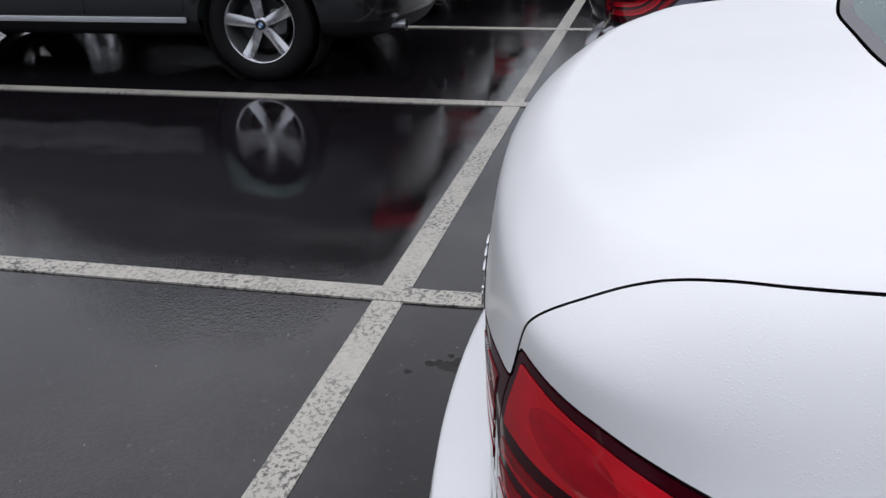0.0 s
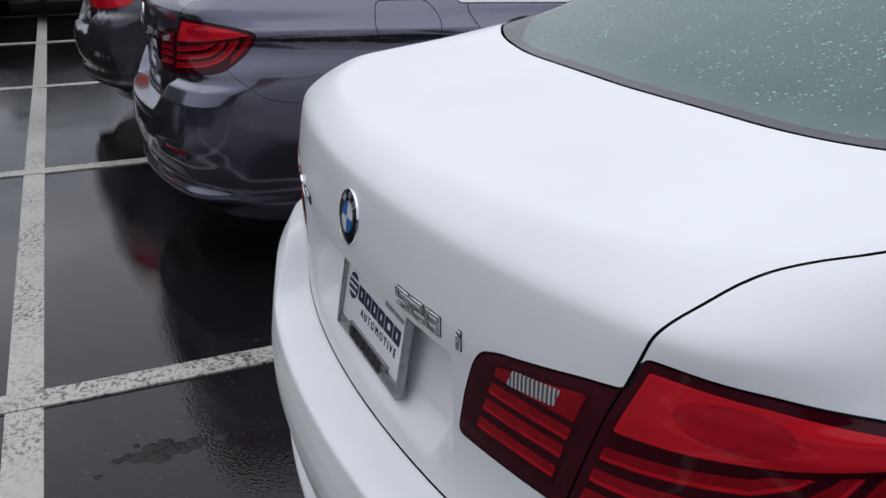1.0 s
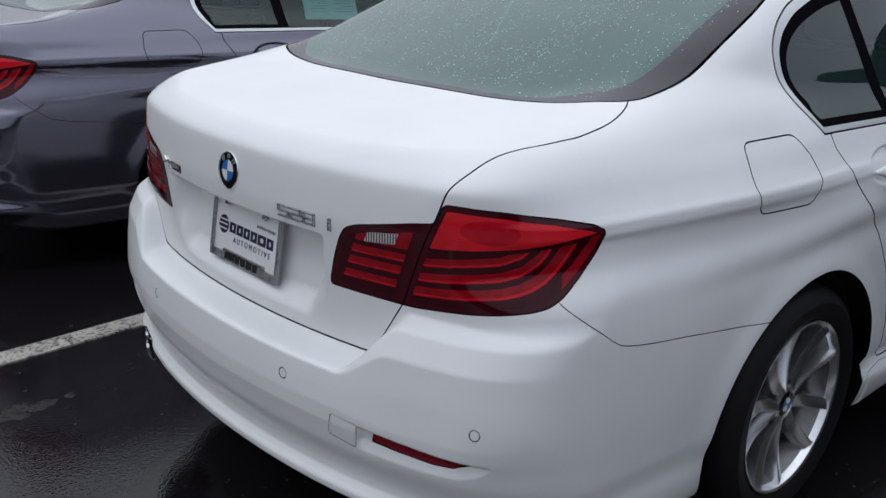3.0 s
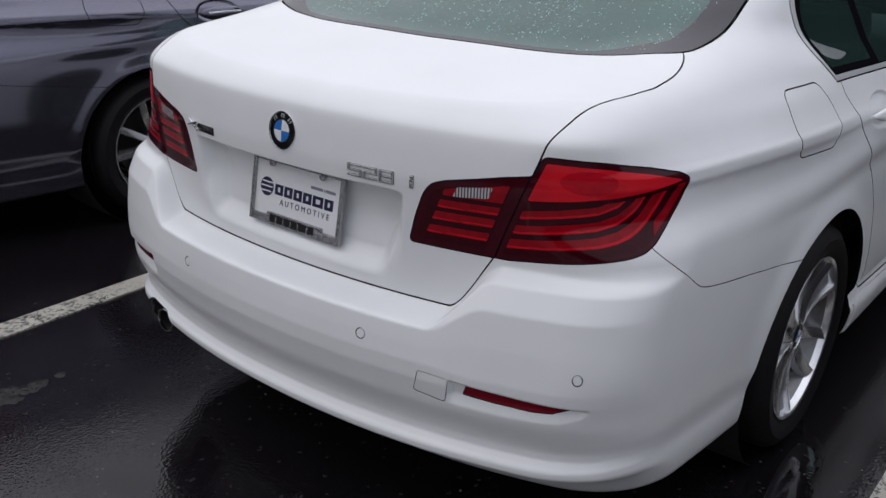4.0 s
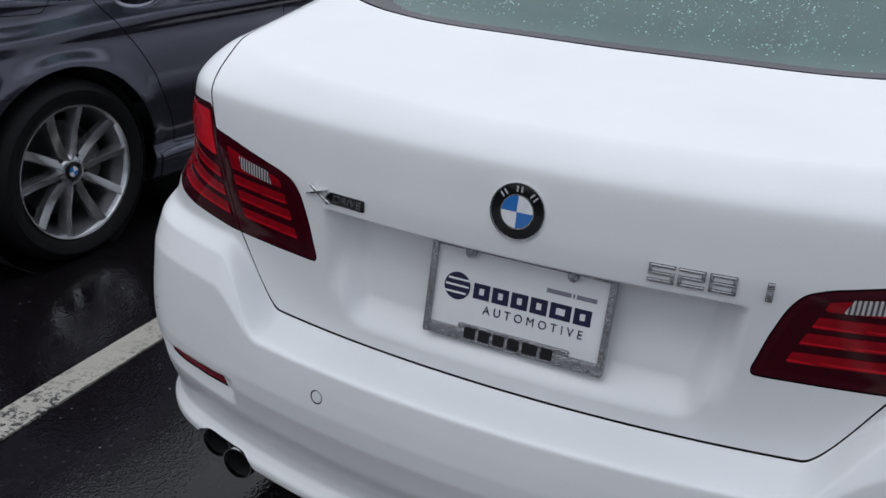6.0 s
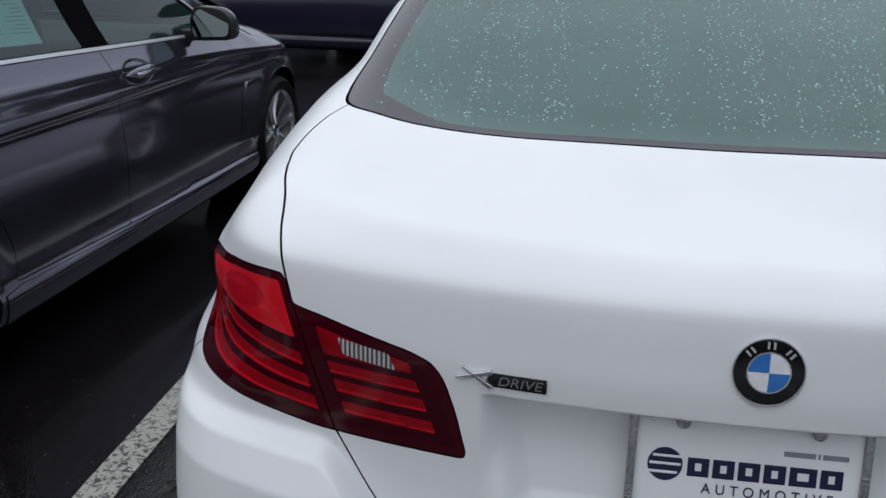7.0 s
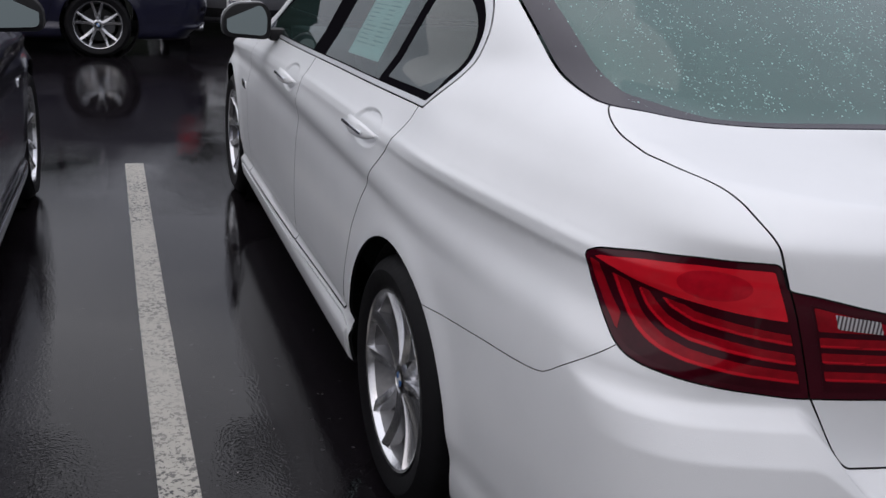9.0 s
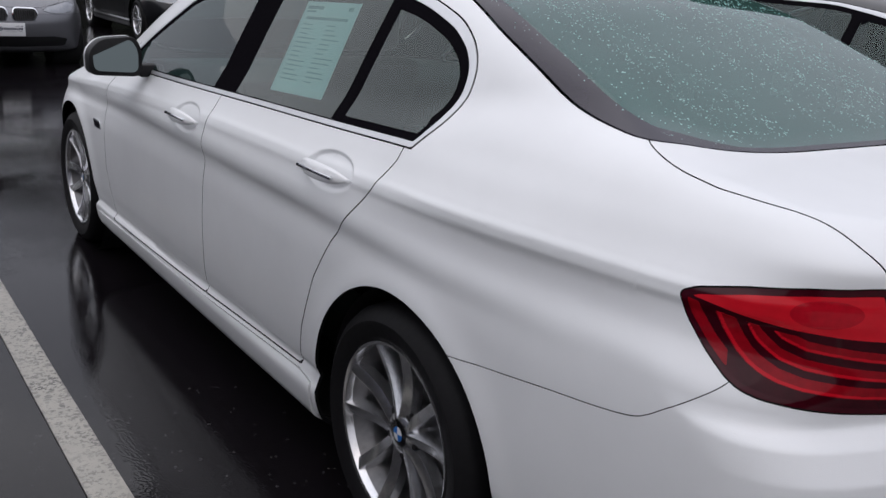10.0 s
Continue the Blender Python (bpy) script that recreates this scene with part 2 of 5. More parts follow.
def lathe(bm, profile, axis="x", segs=64, centre=(0, 0, 0), closed=False):
    """Rings of (radius, offset along the axis), joined by quads."""
    rings = []
    for r, o in profile:
        ring = []
        for i in range(segs):
            a = 2 * math.pi * i / segs
            p = (o, r * math.cos(a), r * math.sin(a)) if axis == "x" else ((r * math.cos(a), o, r * math.sin(a)) if axis == "y" else (r * math.cos(a), r * math.sin(a), o))
            ring.append(bm.verts.new([p[k] + centre[k] for k in range(3)]))
        rings.append(ring)
    pairs = list(zip(rings, rings[1:])) + ([(rings[-1], rings[0])] if closed else [])
    for a, b in pairs:
        for i in range(segs):
            j = (i + 1) % segs
            bm.faces.new((a[i], a[j], b[j], b[i]))
    return rings


def prism(bm, outline, lo, hi, axis="x", bevel=0.0):
    """A flat outline, given in the two other axes, drawn out from lo to hi along an axis."""
    def at(u, v, w):
        return (w, u, v) if axis == "x" else ((u, w, v) if axis == "y" else (u, v, w))
    a = [bm.verts.new(at(u, v, lo)) for u, v in outline]
    b = [bm.verts.new(at(u, v, hi)) for u, v in outline]
    fs = [bm.faces.new(a), bm.faces.new(b[::-1])]
    n = len(outline)
    for i in range(n):
        fs.append(bm.faces.new((a[i], b[i], b[(i + 1) % n], a[(i + 1) % n])))
    bmesh.ops.recalc_face_normals(bm, faces=fs)
    if bevel:
        rim = [e for e in fs[1].edges] + [e for e in fs[0].edges]
        bmesh.ops.bevel(bm, geom=rim, offset=bevel, segments=2, affect="EDGES", profile=0.5)
    return bm


# ---- car bodies: a field of distances, meshed and cut into panels ----
def curve(v, knots):
    """A smooth curve through (place, value) knots that does not overshoot."""
    xs = np.array([k[0] for k in knots], float)
    ys = np.array([k[1] for k in knots], float)
    h = np.diff(xs)
    d = np.diff(ys) / h
    m = np.zeros(len(xs))
    m[0], m[-1] = d[0], d[-1]
    for i in range(1, len(xs) - 1):
        if d[i - 1] * d[i] > 0:
            w1, w2 = 2 * h[i] + h[i - 1], h[i] + 2 * h[i - 1]
            m[i] = (w1 + w2) / (w1 / d[i - 1] + w2 / d[i])
    v = np.clip(v, xs[0], xs[-1])
    i = np.clip(np.searchsorted(xs, v) - 1, 0, len(h) - 1)
    t = (v - xs[i]) / h[i]
    return (ys[i] * (1 + 2 * t) * (1 - t) ** 2 + m[i] * h[i] * t * (1 - t) ** 2
            + ys[i + 1] * t * t * (3 - 2 * t) + m[i + 1] * h[i] * t * t * (t - 1))


def smax(a, b, k):
    h = np.maximum(k - np.abs(a - b), 0) / k
    return np.maximum(a, b) + h * h * k * 0.25


def smin(a, b, k):
    return -smax(-a, -b, k)


def step(a, b, v):
    t = np.clip((v - a) / (b - a), 0, 1)
    return t * t * (3 - 2 * t)


SALOON = dict(
    plan=[(-0.1, 0.80), (0.2, 0.845), (0.42, 0.872), (0.75, 0.902), (1.1, 0.924), (1.6, 0.925), (2.5, 0.928), (3.6, 0.925), (4.1, 0.922), (4.45, 0.885), (4.8, 0.80), (5.0, 0.7)],
    flank=[(0.10, -0.09), (0.18, -0.050), (0.215, -0.026), (0.30, -0.013), (0.33, -0.014), (0.40, -0.006), (0.55, 0.0), (0.68, -0.002), (0.78, -0.013), (0.845, -0.027), (0.885, -0.0235), (0.905, -0.0165), (0.920, -0.0168), (0.940, -0.029), (0.96, -0.043), (1.0, -0.070), (1.05, -0.108), (1.2, -0.2)],
    crease=[(0.0, 0.935), (0.6, 0.934), (1.25, 0.924), (2.2, 0.912), (2.8, 0.892), (3.4, 0.862), (4.3, 0.80)],
    rear=[(0.10, 0.19), (0.22, 0.12), (0.285, 0.050), (0.300, 0.012), (0.309, -0.006), (0.318, -0.0125), (0.328, -0.013), (0.343, -0.002), (0.354, 0.0055), (0.366, 0.0055), (0.40, -0.007), (0.44, -0.0235), (0.47, -0.0310), (0.530, -0.0455), (0.540, -0.0455), (0.603, -0.0285), (0.6065, -0.0262), (0.609, -0.021), (0.6115, -0.012), (0.626, 0.042), (0.631, 0.0505), (0.642, 0.052), (0.75, 0.048), (0.86, 0.045), (0.90, 0.044), (0.95, 0.049), (0.99, 0.055), (1.006, 0.059), (1.012, 0.062), (1.055, 0.112), (1.12, 0.20), (1.2, 0.3)],
    ledge=0.105,
    front=[(0.10, 4.60), (0.20, 4.78), (0.35, 4.85), (0.50, 4.87), (0.62, 4.86), (0.75, 4.80), (0.85, 4.70), (1.1, 4.4)],
    top=[(-0.2, 1.020), (0.06, 1.046), (0.13, 1.057), (0.25, 1.074), (0.45, 1.098), (0.62, 1.116), (0.9, 1.13), (1.3, 1.06), (1.8, 1.03), (2.4, 1.015), (3.1, 0.99), (3.6, 0.985), (3.8, 0.98), (4.2, 0.92), (4.55, 0.83), (4.8, 0.74), (5.0, 0.65)],
    roof=[(0.30, 0.95), (0.50, 1.083), (0.56, 1.112), (0.75, 1.185), (1.0, 1.283), (1.25, 1.372), (1.5, 1.425), (1.8, 1.455), (2.3, 1.464), (2.7, 1.445), (3.0, 1.395), (3.3, 1.25), (3.6, 1.09), (3.8, 0.97), (3.95, 0.85)],
    glass_plan=[(0.35, 0.60), (0.6, 0.715), (0.9, 0.775), (1.2, 0.812), (1.8, 0.835), (2.6, 0.835), (3.2, 0.815), (3.7, 0.76)],
    tumble=0.50, belt=1.02, axles=(1.107, 4.085), wheel=0.326, arch=0.382, arch_at=(0.006, -0.003), cabin=(2.15, 1.80), cups=((1.474, 0.915), (2.485, 0.889)), length=4.95, tall=1.52, floor=0.17,
)
ESTATE_SUV = dict(
    SALOON,
    crease=[(0, 0.914), (5, 0.914)],
    plan=[(-0.1, 0.86), (0.2, 0.90), (0.5, 0.93), (1.0, 0.955), (1.6, 0.955), (3.6, 0.955), (4.1, 0.945), (4.45, 0.90), (4.8, 0.82)],
    flank=[(0.20, -0.10), (0.30, -0.06), (0.40, -0.015), (0.55, 0.0), (0.80, 0.0), (0.95, -0.02), (1.02, -0.03), (1.1, -0.055), (1.2, -0.1), (1.4, -0.2)],
    rear=[(0.20, 0.16), (0.35, 0.05), (0.45, 0.0), (0.70, -0.02), (0.76, 0.02), (1.05, 0.03), (1.2, 0.08), (1.7, 0.5)],
    ledge=0.0,
    front=[(0.20, 4.55), (0.35, 4.76), (0.55, 4.83), (0.75, 4.82), (0.95, 4.72), (1.3, 4.3)],
    top=[(-0.2, 1.10), (0.3, 1.18), (3.1, 1.14), (3.7, 1.13), (4.2, 1.07), (4.55, 0.98), (4.8, 0.85), (5.0, 0.7)],
    roof=[(-0.05, 1.0), (0.1, 1.25), (0.28, 1.60), (0.45, 1.69), (0.8, 1.73), (1.7, 1.765), (2.4, 1.75), (2.8, 1.68), (3.2, 1.44), (3.6, 1.18), (3.8, 1.02)],
    glass_plan=[(-0.1, 0.72), (0.4, 0.81), (1.2, 0.855), (2.6, 0.86), (3.2, 0.84), (3.7, 0.78)],
    tumble=0.33, belt=1.15, axles=(0.99, 3.92), wheel=0.375, arch=0.43, arch_at=(0.0, 0.0), cabin=(1.9, 1.95), length=4.9, tall=1.82, floor=0.27,
)


# (z, y) of the bumper's edges in the middle of the tail and under the lamps
TAIL = (((0.44, -0.0235), (0.44, -0.0235)), ((0.50, -0.0365), (0.50, -0.0365)), ((0.537, -0.0380), (0.530, -0.0380)), ((0.574, -0.0338), (0.605, -0.0300)),
        ((0.611, -0.0275), (0.680, -0.0180)), ((0.617, -0.0240), (0.731, 0.0105)), ((0.632, 0.0470), (0.750, 0.0450)), ((0.639, 0.0520), (0.758, 0.0480)), ((0.80, 0.0470), (0.80, 0.0470)))


def tail(z, w, r=0.0035):
    """The tail's edges at height z, drawn out sideways by w and rounded by r."""
    out = 0.0
    for dz in (-r, -r / 2, 0.0, r / 2, r):
        v = 0.0
        zz = z + dz
        for (a, b), (c, d) in zip(TAIL, TAIL[1:]):
            z0, y0 = a[0] + (b[0] - a[0]) * w, a[1] + (b[1] - a[1]) * w
            z1, y1 = c[0] + (d[0] - c[0]) * w, c[1] + (d[1] - c[1]) * w
            k = np.clip((zz - z0) / (z1 - z0), 0, 1)
            v = v + (y1 - y0) * k
        out = out + 0.2 * v
    return out + TAIL[0][0][1]


def pocket(s, z):
    """Depth of the pocket that holds the bumper's reflector; its roof is sharp, its sill slopes."""
    roof = np.interp(s, [0.53, 0.60, 0.80, 0.93], [0.516, 0.512, 0.504, 0.497])
    sill = np.interp(s, [0.53, 0.70, 0.84, 0.90, 0.93], [0.457, 0.456, 0.459, 0.475, 0.497])
    return 0.013 * step(0.525, 0.56, s) * step(0.945, 0.90, s) * np.clip((roof - z) / 0.006, 0, 1) * np.clip((z - sill) / 0.026, 0, 1)


def field(S, x, y, z):
    ax = np.abs(x)
    hz = S["wheel"]
    w = curve(y, S["plan"]) + curve(z + (0.914 - curve(y, S["crease"])) * step(0.60, 0.80, z), S["flank"])
    for hy in S["axles"]:
        d = np.hypot(y - hy - S["arch_at"][0], z - hz - S["arch_at"][1])
        w = w + 0.010 * np.exp(-((d - S["arch"]) / 0.045) ** 2) * step(0.27, 0.40, z)
    bow = 0.20 * ax ** 2 + 0.08 * ax ** 4
    prof = curve(z, S["rear"])
    hollow = low = 0.0
    if S["ledge"]:
        sill = step(1.37, 1.43, y) * step(3.85, 3.70, y)
        low = 0.018 * sill
        w = w + sill * (0.014 * step(0.318, 0.285, z) - 0.009 * np.exp(-((z - 0.338 + 0.017 * (y - 1.6)) / 0.013) ** 2))
        w = w - 0.030 * step(0.78, 0.92, z) * step(0.9, 0.25, y)
        for yc, zc in S["cups"]:
            w = w - 0.024 * step(1.12, 0.86, np.hypot((y - yc) / 0.112, (z - zc) / 0.045))
        k = step(0.44, 0.47, z) * step(0.80, 0.775, z)
        prof = prof * (1 - k) + tail(z, step(0.445, 0.575, ax)) * k + pocket(ax + y, z) * step(0.9, 0.6, y)
        over = step(0.872, 0.858, z)
        hollow = over * (0.022 * step(0.345, 0.315, ax) * step(0.70, 0.80, z) + 0.040 * step(0.315, 0.265, ax - 0.22 * (z - 0.72)) * step(0.665, 0.72, z))
    side = ax - w
    rear = prof + bow + hollow - y
    front = y - (curve(z, S["front"]) - 0.30 * ax ** 2 - 0.1 * ax ** 4)
    top = z - curve(y, S["top"])
    f = smax(rear, top, 0.014 + 0.06 * step(0.45, 0.75, ax))
    f = smax(f, side, 0.15 + 0.07 * step(0.76, 0.86, z) - 0.15 * step(0.93, 1.07, z) - S["ledge"] * 0.35 * step(0.45, 0.58, z) * step(0.775, 0.735, z))
    f = smax(f, front, 0.22)
    f = smax(f, S["floor"] - low + 0.03 * ax ** 2 - z, 0.05)
    gw = curve(y, S["glass_plan"]) - S["tumble"] * (z - S["belt"]) - 0.12 * np.clip(z - S["belt"], 0, 1) ** 2
    g = smax(ax - gw, z - curve(y, S["roof"]) + 0.05 * ax ** 2, 0.09)
    g = smax(g, S["belt"] - 0.2 - z, 0.05)
    g = smax(g, np.abs(y - S["cabin"][0]) - S["cabin"][1], 0.05)
    return smin(f, g, 0.02 + 0.05 * step(0.40, 0.68, ax))


def grads(S, P, e=0.004):
    g = np.zeros_like(P)
    for k in range(3):
        d = np.zeros(3)
        d[k] = e
        g[:, k] = (field(S, *(P + d).T) - field(S, *(P - d).T)) / (2 * e)
    return g


def skin(S, h):
    """Surface nets on a grid of step h, drawn onto the field's zero: points, normals and triangles."""
    half = (np.arange(int(1.10 / h) + 1) + 0.5) * h
    xs = np.concatenate([-half[::-1], half])
    ys = np.arange(-0.15, S["length"] + 0.15, h)
    zs = np.arange(0.08, S["tall"] + 0.1, h)
    F = field(S, half[:, None, None], ys[None, :, None], zs[None, None, :])
    F = np.broadcast_to(F, (len(half), len(ys), len(zs)))
    F = np.concatenate([F[::-1], F])
    I = F < 0
    n = [s - 1 for s in F.shape]
    corner = [(a, b, c) for a in (0, 1) for b in (0, 1) for c in (0, 1)]
    cut = lambda A, a, b, c: A[a:n[0] + a, b:n[1] + b, c:n[2] + c]
    count = sum(cut(I, *c).astype(int) for c in corner)
    cells = np.argwhere((count > 0) & (count < 8))
    ident = -np.ones(n, int)
    ident[tuple(cells.T)] = np.arange(len(cells))
    acc = np.zeros((len(cells), 3))
    num = np.zeros(len(cells))
    for c in corner:
        for k in range(3):
            if c[k] == 0:
                e = list(c)
                e[k] = 1
                a = F[tuple((cells + c).T)]
                b = F[tuple((cells + e).T)]
                x = (a < 0) != (b < 0)
                t = np.where(x, a / np.where(x, a - b, 1), 0)
                p = np.array(c, float)[None].repeat(len(cells), 0)
                p[:, k] += t
                acc[x] += p[x]
                num[x] += 1
    P = (cells + acc / num[:, None]) * h + np.array([xs[0], ys[0], zs[0]])
    for _ in range(3):
        g = grads(S, P)
        P = P - np.clip(field(S, *P.T) / np.maximum((g * g).sum(1), 0.25), -h / 3, h / 3)[:, None] * g
    quads = []
    for k in range(3):
        a, b = (k + 1) % 3, (k + 2) % 3
        sl = [slice(1, m) for m in n]
        sl[k] = slice(0, n[k])
        A = I[tuple(slice(s.start, s.stop) for s in sl)]
        up = list(sl)
        up[k] = slice(1, n[k] + 1)
        B = I[tuple(up)]
        for flip in (False, True):
            w = np.argwhere((A & ~B) if not flip else (~A & B))
            w = w + np.array([s.start for s in sl])
            o = []
            for da, db in ((0, 0), (-1, 0), (-1, -1), (0, -1)):
                q = w.copy()
                q[:, a] += da
                q[:, b] += db
                o.append(ident[tuple(q.T)])
            o = np.stack(o if not flip else o[::-1], 1)
            quads.append(o)
    Q = np.concatenate(quads)
    T = np.concatenate([Q[:, [0, 1, 2]], Q[:, [0, 2, 3]]])
    g = grads(S, P)
    N = g / np.linalg.norm(g, axis=1, keepdims=True)
    return P, N, T


def clip(P, N, T, s, level, keep_low=True):
    """The triangles on one side of s = level, split along that line."""
    v = (s - level) if keep_low else (level - s)
    inside = v < 0
    c = inside[T].sum(1)
    out = [T[c == 3]]
    newp, newn, base = [P], [N], len(P)
    edges = []
    for want in (1, 2):
        t = T[c == want]
        if not len(t):
            continue
        flag = inside[t] if want == 1 else ~inside[t]
        k = flag.argmax(1)
        r = np.arange(len(t))
        a, b, d = t[r, k], t[r, (k + 1) % 3], t[r, (k + 2) % 3]
        edges.append((want, a, b, d))
    keys = np.concatenate([np.sort(np.stack([p, q], 1), 1) for w, a, b, d in edges for p, q in ((a, b), (a, d))]) if edges else np.zeros((0, 2), int)
    if len(keys):
        u, inv = np.unique(keys, axis=0, return_inverse=True)
        inv = inv.reshape(-1)
        w = v[u[:, 0]] / (v[u[:, 0]] - v[u[:, 1]])
        newp.append(P[u[:, 0]] * (1 - w[:, None]) + P[u[:, 1]] * w[:, None])
        nn = N[u[:, 0]] * (1 - w[:, None]) + N[u[:, 1]] * w[:, None]
        newn.append(nn / np.linalg.norm(nn, axis=1, keepdims=True))
        at = 0
        for want, a, b, d in edges:
            m = len(a)
            e1 = base + inv[at:at + m]
            e2 = base + inv[at + m:at + 2 * m]
            at += 2 * m
            if want == 1:
                out.append(np.stack([a, e1, e2], 1))
            else:
                out.append(np.stack([e1, b, d], 1))
                out.append(np.stack([e1, d, e2], 1))
    T2 = np.concatenate(out)
    P2, N2 = np.concatenate(newp), np.concatenate(newn)
    used, inv = np.unique(T2, return_inverse=True)
    return P2[used], N2[used], inv.reshape(-1, 3)


def inside_poly(u, v, poly):
    """Signed distance to a closed outline in the plane, negative within."""
    p = np.array(poly, float)
    q = np.roll(p, -1, 0)
    best = np.full(u.shape, 1e9)
    odd = np.zeros(u.shape, bool)
    for (a, b), (c, d) in zip(p, q):
        ex, ey = c - a, d - b
        t = np.clip(((u - a) * ex + (v - b) * ey) / (ex * ex + ey * ey + 1e-12), 0, 1)
        best = np.minimum(best, np.hypot(u - a - t * ex, v - b - t * ey))
        x = (b > v) != (d > v)
        odd ^= x & (u < ex * (v - b) / np.where(d != b, d - b, 1e-9) + a)
    return np.where(odd, -best, best)


def rounded(poly, r, n=4):
    """The outline with its corners rounded off."""
    out = []
    m = len(poly)
    for i in range(m):
        a, b, c = (Vector(poly[(i + k - 1) % m]) for k in range(3))
        k = min(r, (a - b).length * 0.45, (c - b).length * 0.45)
        p, q = b + (a - b).normalized() * k, b + (c - b).normalized() * k
        for j in range(n + 1):
            t = j / n
            w = p * (1 - t) ** 2 + b * 2 * t * (1 - t) + q * t * t
            out.append((w.x, w.y))
    return out


def panel_mesh(name, P, N, T, fold=0.010, lift=0.0):
    """A mesh of a piece of skin, with its rim folded inwards and the field's own normals."""
    N = np.nan_to_num(N)
    N = N / np.maximum(np.linalg.norm(N, axis=1, keepdims=True), 1e-6)
    P = np.nan_to_num(P) + N * lift
    area = np.linalg.norm(np.cross(P[T[:, 1]] - P[T[:, 0]], P[T[:, 2]] - P[T[:, 0]]), axis=1)
    T = T[area > 1e-11]
    order = np.unique(np.sort(T, 1), axis=0, return_index=True)[1]
    T = T[np.sort(order)]
    e = np.sort(np.concatenate([T[:, [0, 1]], T[:, [1, 2]], T[:, [2, 0]]]), 1)
    d = np.concatenate([T[:, [0, 1]], T[:, [1, 2]], T[:, [2, 0]]])
    u, first, cnt = np.unique(e, axis=0, return_index=True, return_counts=True)
    rim = d[first[cnt == 1]]
    V, NN, F = [P], [N], [T]
    if fold and len(rim):
        a, b = rim[:, 0], rim[:, 1]
        k = len(P)
        m = len(rim)
        along = P[b] - P[a]
        out = np.cross(along, N[a])
        out /= np.maximum(np.linalg.norm(out, axis=1, keepdims=True), 1e-9)
        V += [P[a], P[b], P[b] - N[b] * fold, P[a] - N[a] * fold]
        NN += [out] * 4
        i = np.arange(m)
        F += [np.stack([k + i, k + 3 * m + i, k + 2 * m + i], 1), np.stack([k + i, k + 2 * m + i, k + m + i], 1)]
    V, NN, F = np.concatenate(V), np.concatenate(NN), np.concatenate(F)
    me = bpy.data.meshes.new(name)
    me.from_pydata(V.tolist(), [], F.tolist())
    me.update()
    me.polygons.foreach_set("use_smooth", np.ones(len(me.polygons), bool))
    me.polygons.foreach_set("material_index", (np.arange(len(F)) >= len(T)).astype(np.int32))
    if len(me.vertices) == len(NN):
        me.normals_split_custom_set_from_vertices(NN.tolist())
    return me


